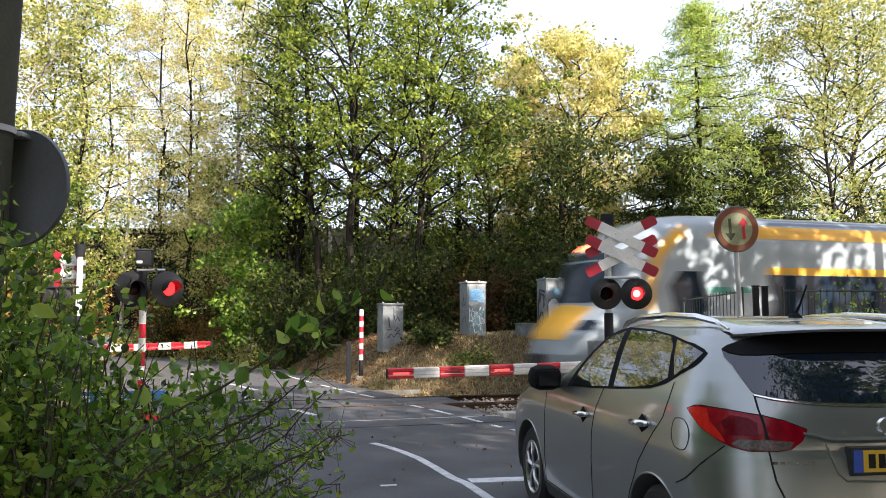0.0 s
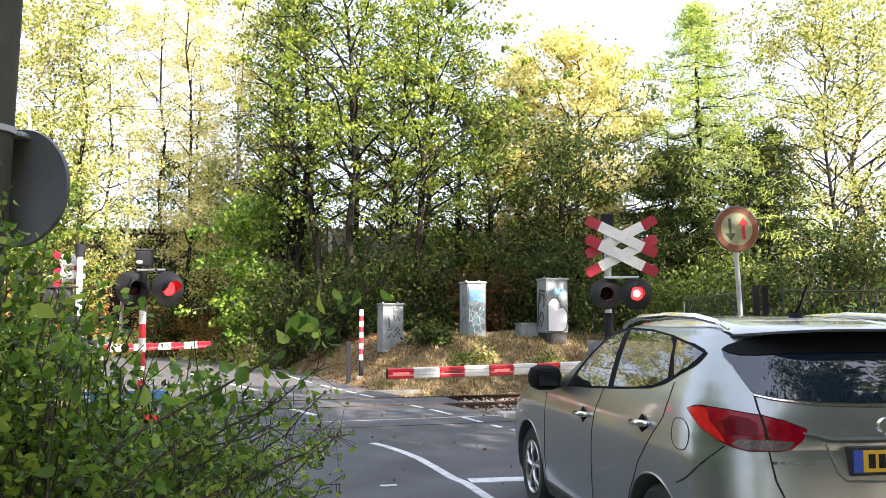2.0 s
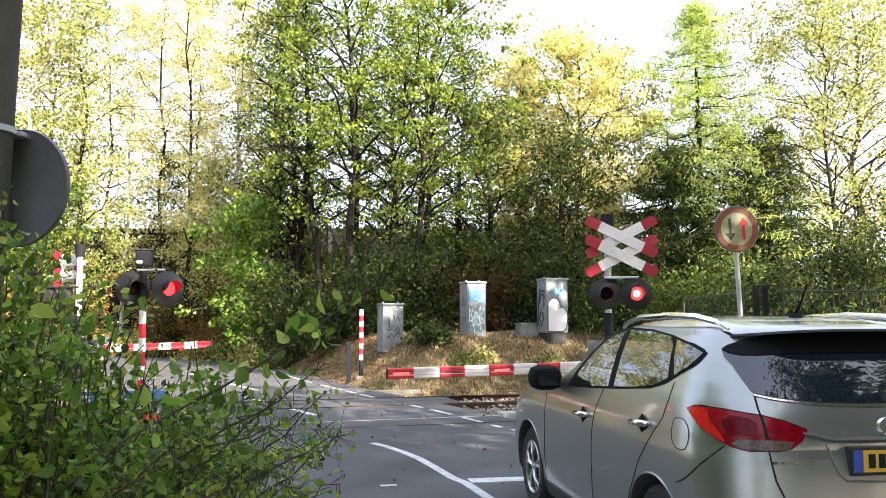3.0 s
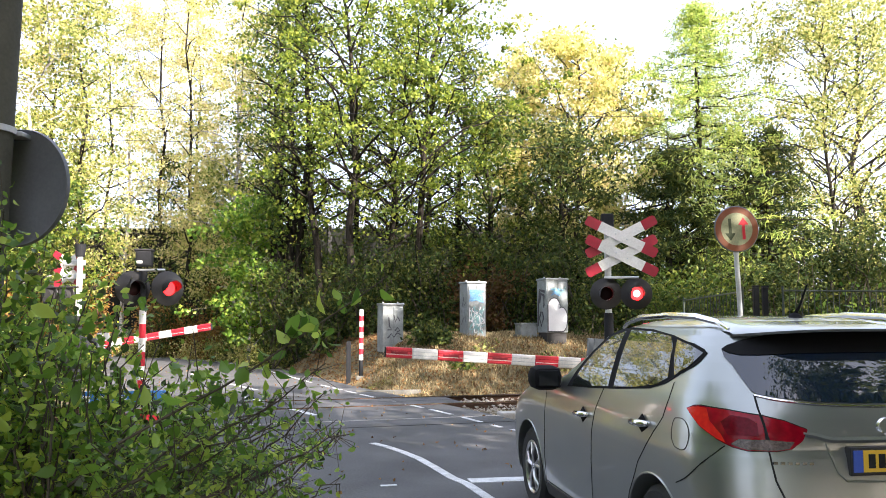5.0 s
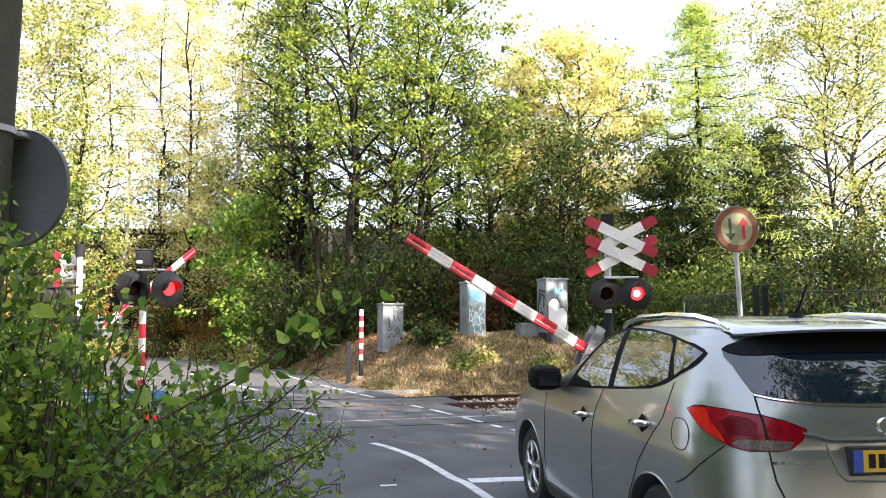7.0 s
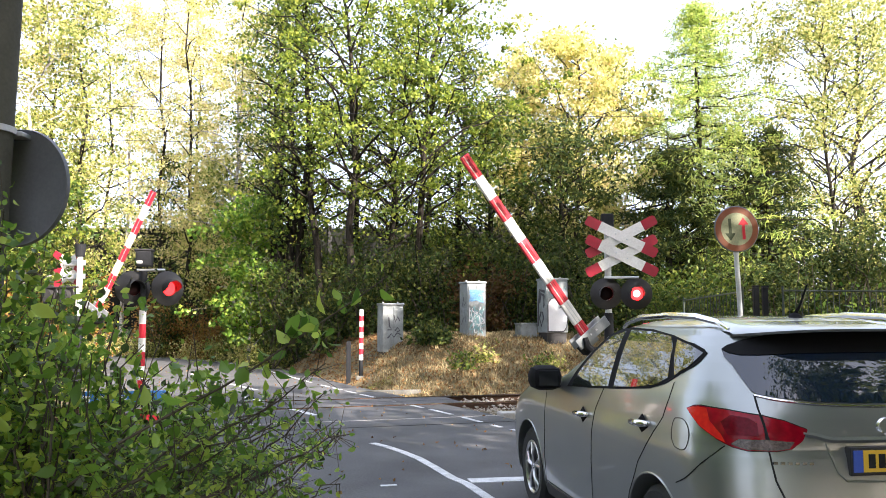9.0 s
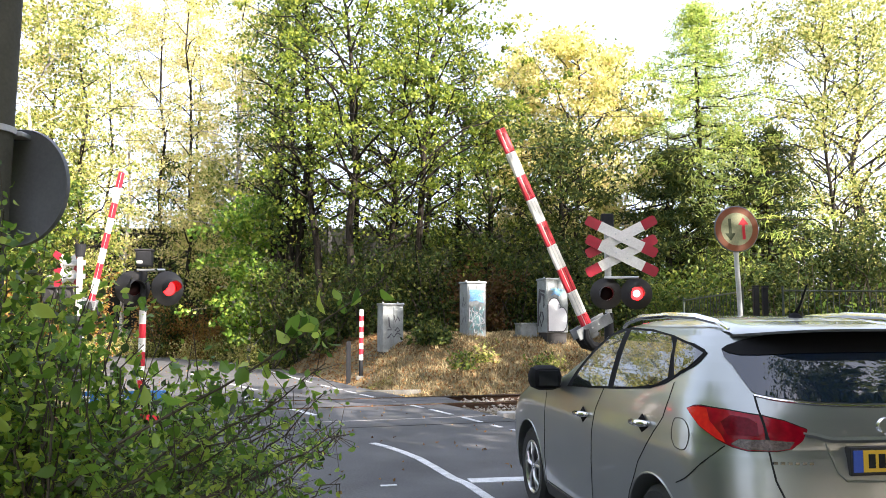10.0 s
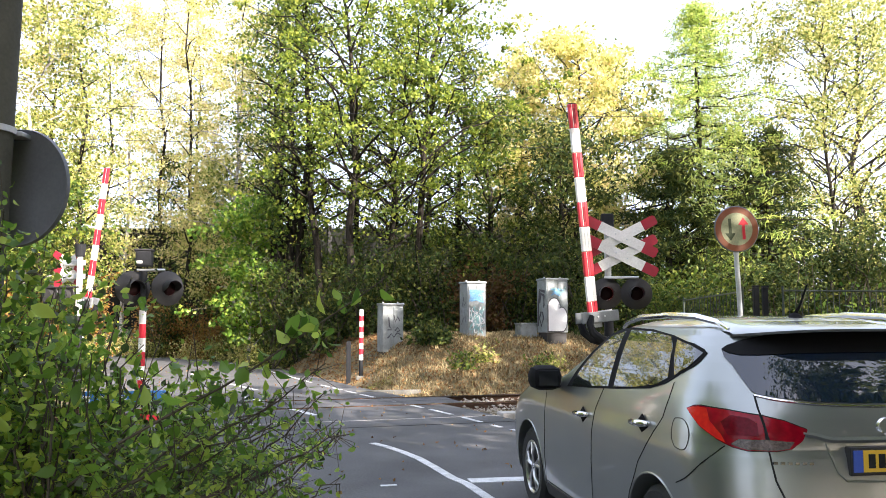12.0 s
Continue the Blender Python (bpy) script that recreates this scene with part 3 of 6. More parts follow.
def build_car():
    car = thing("car", "silver-beige metallic compact SUV waiting at the barrier", "car", m=pose(2.11, 5.04, 0, 0, 0, 99.8))
    levels = list(np.unique(np.concatenate([np.arange(0.2, 1.62, 0.045), CAR.rows[:, 0]])))
    bm = CAR.body(levels)
    # pillars stay; glass openings are covered by panes
    body = part("body", bm, SILVER, car, "silver-beige painted body shell", True)
    cut = bmesh.new()
    for x in (0.0, 2.64):
        for y in (-0.95, 0.95):
            q = lathe([(0.405, -0.32), (0.405, 0.32)], 'y', 40)
            bmesh.ops.translate(q, verts=q.verts, vec=(x, y, 0.36))
            me = bpy.data.meshes.new("tmp")
            q.to_mesh(me)
            q.free()
            cut.from_mesh(me)
            bpy.data.meshes.remove(me)
    cutter = link("cutter", cut, None)
    mod = body.modifiers.new("arches", 'BOOLEAN')
    mod.object, mod.operation, mod.solver = cutter, 'DIFFERENCE', 'EXACT'
    cutter.matrix_world = car.matrix_world
    bpy.context.view_layer.update()
    me = bpy.data.meshes.new_from_object(body.evaluated_get(bpy.context.evaluated_depsgraph_get()))
    body.modifiers.remove(mod)
    body.data = me
    me.materials.clear()
    me.materials.append(SILVER)
    me.shade_smooth()
    me.set_sharp_from_angle(angle=radians(35))
    bpy.data.objects.remove(cutter)
    for x in (0.0, 2.64):
        for s in (1, -1):
            wheel(car, x, 0.775 * s, s)
            a = [(x + 0.405 * math.cos(k / 24 * math.pi), 0.36 + 0.405 * math.sin(k / 24 * math.pi)) for k in range(-1, 26)]
            pts = [('s', px, max(0.21, pz)) for px, pz in a]
            part("arch_trim", CAR.line(pts, 0.007, s, 2), SILVER, car, "", True)
    for s in (1, -1):
        S = lambda *p: [('s', x, z) for x, z in p]
        U = lambda *p: [('u', u, z) for u, z in p]
        part("window_surround", CAR.patch(U((2.872, 1.136), (2.724, 1.256), (2.476, 1.408), (2.212, 1.54), (2.05, 1.578), (1.884, 1.592), (1.532, 1.584), (1.204, 1.552), (0.952, 1.512), (0.84, 1.484), (0.804, 1.464), (0.856, 1.42), (1.02, 1.332), (1.168, 1.278), (1.372, 1.236), (1.86, 1.194), (2.328, 1.163)), 0.005, s, 0.1, 0.05), MATTBLACK, car, "matt black window surround")
        part("front_window", CAR.patch(U((2.76, 1.156), (2.64, 1.26), (2.412, 1.408), (2.164, 1.53), (1.96, 1.566), (2.02, 1.2), (2.4, 1.17)), 0.009, s, 0.1, 0.05), SIDEGLASS, car, "side window glass reflecting trees")
        part("rear_window", CAR.patch(U((1.865, 1.577), (1.516, 1.57), (1.222, 1.545), (1.16, 1.484), (1.135, 1.314), (1.285, 1.265), (1.56, 1.231), (1.925, 1.205)), 0.009, s, 0.1, 0.05), SIDEGLASS, car, "side window glass reflecting trees")
        part("quarter_window", CAR.patch(U((1.13, 1.531), (0.972, 1.503), (0.835, 1.465), (0.955, 1.386), (1.06, 1.33), (1.10, 1.42)), 0.009, s, 0.08, 0.05), SIDEGLASS, car, "small quarter glass")
        for pts in (S((2.14, 1.12), (2.12, 1.0), (2.14, 0.8), (2.18, 0.55), (2.2, 0.3)), U((2.112, 1.176), (2.236, 1.04), (2.32, 0.86), (2.368, 0.68), (2.37, 0.46), (2.34, 0.3)),
                    U((1.06, 1.292), (1.096, 1.204), (1.16, 1.096), (1.34, 0.952), (1.532, 0.796), (1.692, 0.596), (1.73, 0.5)), S((2.2, 0.32), (1.05, 0.30), (0.44, 0.31)),
                    U((1.02, 0.772), (0.824, 0.904), (0.64, 1.012))):
            part("panel_gap", CAR.line(pts, 0.0035, s), BLACK, car)
        part("sill", CAR.patch(S((2.22, 0.30), (2.22, 0.205), (0.42, 0.205), (0.42, 0.30)), 0.012, s, 0.3, 0.1), PLASTIC, car, "black sill cladding")
        for x, z in ((1.19, 0.97), (0.16, 1.03)):
            h = part("door_handle", bmesh.new(), CHROME, car, "chrome door handle")
            c = CAR.point(CAR.u_of('s', x, z), z, 0, s)
            hb = tube([c + Vector((0.115, 0.0 * s, -0.006)), c + Vector((0.09, 0.035 * s, 0)), c + Vector((0, 0.042 * s, 0.004)), c + Vector((-0.08, 0.035 * s, 0.008)), c + Vector((-0.11, 0, 0.01))], [0.014, 0.02, 0.022, 0.02, 0.014], 8)
            hb.to_mesh(h.data)
            hb.free()
            h.data.shade_smooth()
            # raised dark diamond paints the shade of the hollow behind the handle
            cup = lathe([(0, 0.008), (0.06, 0.006), (0.076, 0.0)], 'y', 4)
            bmesh.ops.transform(cup, matrix=Matrix.Translation(c + Vector((0, 0.002 * s, -0.004))) @ Matrix.Diagonal((1.25, s, 0.85, 1)), verts=cup.verts)
            part("handle_cup_shade", cup, MATTBLACK, car, "dark plate for the shaded hollow behind the handle")
        part("roof_rail", tube([(1.16, 0.605 * s, 1.588), (1.06, 0.615 * s, 1.624), (0.8, 0.628 * s, 1.66), (0.37, 0.628 * s, 1.674), (0.0, 0.618 * s, 1.662), (-0.2, 0.60 * s, 1.632), (-0.30, 0.585 * s, 1.59)], [0.012, 0.018, 0.02, 0.02, 0.02, 0.018, 0.012], 8), CHROME, car, "satin silver roof rail", True)
        # door mirror
        mb = box((-0.11, -0.12, -0.095), (0.11, 0.13, 0.095), 0.07, pose(1.80, 1.01 * s, 1.19))
        mir = part("door_mirror", mb, MATTBLACK, car, "black door mirror", True)
        part("dark_mirror_reflection", box((1.688, 1.01 * s - 0.075, 1.13), (1.694, 1.01 * s + 0.085, 1.25), 0.003), DIMGLASS, mir)
        part("mirror_arm", tube([(1.82, 0.93 * s, 1.14), (1.80, 0.83 * s, 1.13)], 0.03, 8), PLASTIC, mir)
        # tail lamp wraps the corner
        lamp = part("tail_lamp", CAR.patch(U((0.92, 1.176), (0.87, 1.192), (0.816, 1.197), (0.628, 1.188), (0.428, 1.166), (0.324, 1.144), (0.232, 1.104), (0.256, 1.052), (0.3, 1.012), (0.364, 1.0), (0.504, 0.998), (0.592, 1.012), (0.692, 1.044), (0.808, 1.095), (0.88, 1.145)), 0.014, s, 0.05, 0.04), TAILRED, car, "red wrap-around tail lamp", True)
        part("lamp_seal", CAR.line(U((0.92, 1.176), (0.87, 1.192), (0.816, 1.197), (0.628, 1.188), (0.428, 1.166), (0.324, 1.144), (0.232, 1.104), (0.256, 1.052), (0.3, 1.012), (0.364, 1.0), (0.504, 0.998), (0.592, 1.012), (0.692, 1.044), (0.808, 1.095), (0.88, 1.145), (0.92, 1.176)), 0.005, s), MATTBLACK, lamp, "dark rubber seal")
        # sunlight in the lamp's outer end, put into a brighter lens colour
        part("sunlit_lens_end", CAR.patch(U((0.912, 1.175), (0.87, 1.187), (0.816, 1.192), (0.76, 1.19), (0.735, 1.13), (0.66, 1.07), (0.63, 1.03), (0.692, 1.05), (0.808, 1.1), (0.876, 1.147)), 0.0165, s, 0.05, 0.04), TAILSUN, lamp, "outer end of the lens, sunlight in its orange-red", True)
        part("inner_lens", CAR.patch(U((0.62, 1.07), (0.66, 1.13), (0.6, 1.165), (0.5, 1.155), (0.455, 1.13), (0.45, 1.07)), 0.0165, s, 0.05, 0.04), TAILDARK, lamp, "deep maroon inner lens", True)
        part("reverse_lens", CAR.patch(U((0.6, 1.026), (0.556, 1.052), (0.404, 1.054), (0.292, 1.046), (0.312, 1.014), (0.364, 1.005), (0.504, 1.003)), 0.018, s, 0.05, 0.03), TAILCLEAR, lamp, "smoky clear lens")
        part("lamp_gap", CAR.line(U((0.436, 1.166), (0.416, 1.1), (0.404, 1.0)), 0.0165, s), BLACK, lamp)
    # fuel flap
    flap = [('u', 0.977 + 0.068 * math.cos(k * math.tau / 24), 1.034 + 0.081 * math.sin(k * math.tau / 24)) for k in range(25)]
    part("fuel_flap", CAR.line(flap, 0.003, 1, 2), DARK, car)
    # rear
    R = lambda *p: [('r', y, z) for y, z in p]
    for s in (1, -1):
        U = lambda *p: [('u', u, z) for u, z in p]
        part("tailgate_window", CAR.patch(U((0, 1.584), (0.272, 1.578), (0.524, 1.54), (0.64, 1.51), (0.68, 1.49), (0.655, 1.45), (0.6, 1.416), (0.524, 1.34), (0.475, 1.285), (0.44, 1.268), (0.356, 1.252), (0.176, 1.236), (0, 1.224)), 0.008, s, 0.05, 0.05), DARKGLASS, car, "dark rear window reflecting trees and sky", True)
        for pts in (U((0.46, 1.264), (0.444, 1.196), (0.416, 1.116), (0.4, 0.996), (0.38, 0.86), (0.352, 0.784), (0.3, 0.64)), U((0.3, 0.64), (0, 0.61))):
            part("panel_gap", CAR.line(pts, 0.005, s), BLACK, car)
        # dark patch over the glass stands for the shade under the spoiler
        part("spoiler_shade", CAR.patch(U((0, 1.582), (0.272, 1.576), (0.524, 1.538), (0.64, 1.508), (0.676, 1.489), (0.62, 1.472), (0.54, 1.462), (0.42, 1.462), (0.2, 1.472), (0, 1.475)), 0.014, s, 0.05, 0.05), MATTBLACK, car, "black patch for the shade under the spoiler", True)
        part("trim_strip", CAR.line(U((0.46, 1.262), (0.356, 1.243), (0.18, 1.222), (0, 1.208)), 0.008, s), CHROME, car)
        part("bumper_skirt", CAR.patch(R((0, 0.42), (0.6, 0.42), (0.84, 0.42), (0.82, 0.21), (0, 0.21)), 0.015, s, 0.1, 0.1), PLASTIC, car, "black lower bumper")
    bm = bmesh.new()
    for i, y in enumerate(np.linspace(-0.61, 0.61, 25)):
        e = abs(y) / 0.61
        xs = -0.522 + 0.465 * (1 - (1 - (abs(y) / 0.70) ** 3) ** (1 / 3))
        xb, z0 = xs - 0.15 * (1 - e**4) - 0.004, 1.599 - 0.032 * e**3
        zf = min(1.642, float(np.interp(-abs(y), -CAR.rows[:0:-1, 3][::-1], CAR.rows[:0:-1, 0][::-1]))) - 0.004
        prof = [(xb + 0.42, zf), (xb + 0.2, z0 + (zf - z0) * 0.62), (xb + 0.03, z0 + 0.012), (xb - 0.006, z0), (xb + 0.004, z0 - 0.014), (xb + 0.3, z0 - 0.03)]
        ring = [bm.verts.new((x, y, z)) for x, z in prof]
        if i:
            for k in range(6):
                bm.faces.new((prev[k], prev[(k + 1) % 6], ring[(k + 1) % 6], ring[k]))
        prev = ring
    part("roof_spoiler", bm, SILVER, car, "body-coloured roof spoiler over the rear window", True)
    base = part("antenna", lathe([(0, 0.035), (0.02, 0.033), (0.045, 0.008), (0.05, 0)], 'z', 16), MATTBLACK, car, "black roof antenna", True)
    base.location = (-0.02, 0.0, 1.652)
    part("antenna_rod", tube([(0, 0, 0.02), (-0.03, -0.02, 0.09), (-0.07, -0.04, 0.2)], [0.011, 0.007, 0.005], 8), MATTBLACK, base)
    # plate with plain bars
    x0 = -0.856
    holder = part("number_plate", box((x0 - 0.012, -0.27, 0.885), (x0 + 0.07, 0.27, 1.022), 0.006), PLASTIC, car, "yellow number plate in a black holder")
    part("plate_face", box((x0 - 0.017, -0.255, 0.903), (x0 - 0.011, 0.205, 1.008)), PLATE, holder)
    part("plate_band", box((x0 - 0.017, 0.207, 0.903), (x0 - 0.011, 0.258, 1.008)), PLATEBLUE, holder)
    for y in (0.16, 0.105, 0.05, -0.02, -0.075, -0.14, -0.195):
        part("plate_bar", box((x0 - 0.02, y - 0.018, 0.922), (x0 - 0.016, y + 0.018, 0.99)), BLACK, holder)
    for s in (1, -1):
        ridge = [('u', 0.25, 1.085), ('u', 0.20, 1.075), ('u', 0.165, 1.06), ('u', 0.14, 1.054), ('u', 0.0, 1.052)]
        part("tailgate_crease", CAR.line(ridge, 0.016, s), SILVER, car, "", True)
        part("recess_edge", CAR.line([('u', 0.165, 1.04), ('u', 0.135, 0.9), ('u', 0.11, 0.86), ('u', 0.0, 0.855)], 0.006, s), SILVER, car, "", True)
    bm = lathe([(0.055, 0), (0.068, 0.012), (0.075, 0)], 'y', 28, True)
    bmesh.ops.transform(bm, matrix=pose(-0.812, 0, 1.115, 0, 0, 90) @ Matrix.Diagonal((1.15, 1, 0.7, 1)), verts=bm.verts)
    part("badge", bm, CHROME, car, "plain oval chrome badge")
    for k in range(6):
        c = CAR.point(CAR.u_of('r', 0.62 - k * 0.033, 0.945), 0.945, 0.004)
        part("script_bar", box((c.x - 0.003, c.y - 0.011, 0.938), (c.x + 0.006, c.y + 0.011, 0.951)), CHROME, car)


# ======================= train =======================
TRAIN = Shell([(0.30, 0.25, 26, 1.20, 1.5), (0.55, 0.05, 26, 1.36, 1.5), (0.9, 0.0, 26, 1.43, 1.5), (1.3, 0.06, 26, 1.44, 1.5), (1.6, 0.3, 26, 1.44, 1.5), (1.85, 0.58, 26, 1.44, 1.5), (2.4, 0.72, 26, 1.44, 1.5), (2.85, 0.88, 26, 1.43, 1.5),
               (3.1, 1.1, 26, 1.42, 1.5), (3.3, 1.35, 26, 1.40, 1.5), (3.5, 1.65, 26, 1.35, 1.5), (3.65, 1.95, 26, 1.26, 1.4), (3.78, 2.3, 26, 1.12, 1.3), (3.88, 2.75, 26, 0.85, 1.1), (3.93, 3.3, 26, 0.4, 0.6)], 2.8)


def build_train():
    """The last two cars of a railcar; x points along the track, the cab end is at 0."""
    train = thing("train", "white railcar with yellow bands speeding over the crossing", "train")
    levels = list(np.unique(np.concatenate([np.arange(0.3, 3.9, 0.15), TRAIN.rows[:, 0]])))
    part("body", TRAIN.body(levels, 14, 30), T_WHITE, train, "white painted car body", True)
    other = part("second_car", TRAIN.body(levels, 10, 20), T_WHITE, train, "white second car", True)
    other.location = (26.4, 0, 0)
    for s in (1, -1):
        S = lambda *p: [('s', x, z) for x, z in p]
        part("roof_band", TRAIN.patch(S((2.7, 3.69), (25.5, 3.69), (25.5, 3.82), (3.2, 3.82)), 0.01, s, 1.0, 0.1), T_GREY, train, "grey-blue roof edge")
        part("yellow_band", TRAIN.patch(S((2.3, 3.36), (25.5, 3.36), (25.5, 3.64), (2.75, 3.64)), 0.012, s, 0.8, 0.1), T_YELLOW, train, "yellow band below the roof")
        part("yellow_arch", TRAIN.patch(S((2.74, 3.63), (2.4, 3.46), (2.1, 3.2), (1.85, 2.8), (1.72, 2.3), (1.65, 1.8), (1.82, 1.8), (1.9, 2.3), (2.04, 2.7), (2.25, 3.02), (2.48, 3.24), (2.72, 3.36)), 0.014, s, 0.15, 0.15), T_YELLOW, train, "yellow arch over the cab side")
        part("yellow_sill", TRAIN.patch(S((4.7, 2.58), (10.5, 2.58), (10.5, 2.74), (4.7, 2.74)), 0.012, s, 1, 0.2), T_YELLOW, train, "yellow band over the windows")
        part("window_band", TRAIN.patch(S((4.7, 1.5), (10.5, 1.5), (10.5, 2.57), (4.7, 2.57)), 0.012, s, 1, 0.2), T_GLASS, train, "dark ribbon window")
        part("window_band", TRAIN.patch(S((15.5, 1.5), (24, 1.5), (24, 2.55), (15.5, 2.55)), 0.012, s, 1, 0.2), T_GLASS, train, "dark ribbon window")
        part("cab_window", TRAIN.patch(S((2.15, 1.3), (3.0, 1.3), (3.0, 2.62), (2.5, 2.62), (2.25, 2.3)), 0.012, s, 0.12, 0.12), T_GLASS, train, "dark cab side window")
        part("door_window", TRAIN.patch(S((11.6, 1.2), (12.4, 1.2), (12.4, 2.5), (11.6, 2.5)), 0.012, s, 0.5, 0.3), T_GLASS, train, "door glass")
        for x0, x1 in ((3.25, 3.75), (3.95, 4.25)):
            part("lettering", TRAIN.patch(S((x0, 2.18), (x1, 2.18), (x1, 2.3), (x0, 2.3)), 0.012, s, 0.5, 0.2), T_GREEN, train, "green lettering bar")
        part("windscreen", TRAIN.patch([('r', 0, 1.98), ('r', 0.8, 1.96), ('r', 1.1, 2.02), ('r', 1.2, 2.3), ('r', 1.18, 2.8), ('r', 1.0, 3.0), ('r', 0, 3.05)], 0.012, s, 0.08, 0.12), T_GLASS, train, "curved dark windscreen", True)
        part("yellow_nose", TRAIN.patch([('r', 0, 1.2), ('r', 0.75, 1.2), ('r', 0.85, 1.35), ('r', 0.9, 1.88), ('r', 0, 1.94)], 0.012, s, 0.08, 0.12), T_YELLOW, train, "yellow nose panel", True)
        part("headlight", TRAIN.patch([('r', 0.95, 1.4), ('r', 1.2, 1.42), ('r', 1.25, 1.55), ('r', 1.15, 1.62), ('r', 0.97, 1.6)], 0.02, s, 0.05, 0.1), T_GLASS, train, "dark headlight cluster")
        part("destination_display", TRAIN.patch([('r', 0, 3.12), ('r', 0.55, 3.12), ('r', 0.5, 3.26), ('r', 0, 3.26)], 0.015, s, 0.1, 0.1), T_SIGNAL, train, "lit orange display")
    part("skirt", box((0.6, -1.15, 0.05), (25.5, 1.15, 0.34)), T_DARK, train, "dark underframe")
    part("coupler", box((-0.25, -0.2, 0.6), (0.3, 0.2, 0.9), 0.03), T_DARK, train)
    for bx in (3.4, 5.6, 20.5, 22.7):
        for s in (1, -1):
            w = part("wheel", lathe([(0, -0.06), (0.40, -0.06), (0.42, 0.06), (0, 0.06)], 'y', 24), RUST, train)
            w.location = (bx, 0.72 * s, 0.42)
    return train


# ======================= crossing equipment =======================
LENSES = []
NEAR_PIVOT = (2.762, 13.23, 1.317)
FAR_PIVOT = (-8.87, 20.12, 1.189)


def signal_head(parent, x, z, turn=0, core=0.05):
    """A round black screen with a hooded lamp; the two-faced lens turns behind the hood."""
    bm = lathe([(0.109, 0.14), (0.109, -0.02), (0.25, 0.03), (0.258, 0.04), (0.25, 0.052), (0.15, 0.03), (0.15, 0.16), (0, 0.16), (0, 0.14)], 'y', 36)
    scr = part("lamp_screen", bm, DARK, parent, "round dark screen with raised rim", True)
    scr.location = (x, 0, z)
    scr.rotation_euler = (0, 0, radians(turn))
    hood = bmesh.new()
    rows = []
    for j, (yy, rr) in enumerate(((0.0, 0.118), (-0.08, 0.117), (-0.19, 0.114))):
        lim = (-0.5 if j == 0 else -0.35 if j == 1 else 0.12)
        rows.append([(rr * math.cos(a), yy, rr * math.sin(a)) for a in np.linspace(lim, math.pi - lim, 20)])
    vr = [[hood.verts.new(p) for p in r] for r in rows]
    vi = [[hood.verts.new((p[0] * 0.95, p[1], p[2] * 0.95)) for p in r] for r in rows]
    for a, b in ((0, 1), (1, 2)):
        for k in range(19):
            hood.faces.new((vr[a][k], vr[a][k + 1], vr[b][k + 1], vr[b][k]))
            hood.faces.new((vi[b][k], vi[b][k + 1], vi[a][k + 1], vi[a][k]))
    for k in range(19):
        hood.faces.new((vr[2][k], vr[2][k + 1], vi[2][k + 1], vi[2][k]))
    part("lamp_hood", hood, DARK, scr, "", True)
    lens = part("lens", lathe([(0, -0.022), (0.06, -0.018), (0.107, -0.003), (0.107, 0.003), (0.06, 0.018), (0, 0.022)], 'y', 24), UNLIT, scr, "round red lamp lens")
    lens.data.materials.append(LIT)
    lens.data.materials.append(LITCORE)
    for p in lens.data.polygons:
        if p.center.y > 0.0005:
            p.material_index = 2 if math.hypot(p.center.x, p.center.z) < core else 1
    lens.location = (0, 0.02, 0)
    return lens


def cross_boards(parent, z, y, width=1.0, double=True, half=0.17, x=0.0):
    """Slanting boards, white with red ends, crossed."""
    ang = 27
    L = width / math.cos(radians(ang))
    for k, (a, dz, dy) in enumerate(((ang, 0.0, 0.0), (-ang, 0.0, -0.03), (ang, -half * 2, -0.012), (-ang, -half * 2, -0.042)) if double else ((ang, 0, 0), (-ang, 0, -0.03))):
        w = 0.083
        m = pose(x, y + dy, z + dz, 0, -a, 0)
        b = part("cross_board", plate([(-L / 2 + 0.24, -w), (L / 2 - 0.24, -w), (L / 2 - 0.24, w), (-L / 2 + 0.24, w)], 0.012, m), WHITE, parent, "white enamel board")
        for s in (1, -1):
            part("red_end", plate([(s * (L / 2 - 0.24), -w), (s * (L / 2 - 0.03), -w), (s * L / 2, -w + 0.03), (s * L / 2, w - 0.03), (s * (L / 2 - 0.03), w), (s * (L / 2 - 0.24), w)], 0.012, m), BOARDRED, b, "red board end")
        for q in (-0.1, 0.1):
            part("bolt", lathe([(0.012, 0), (0.01, -0.008), (0, -0.01)], 'y', 8), GALV, b).matrix_local = m @ pose(q, 0, 0)


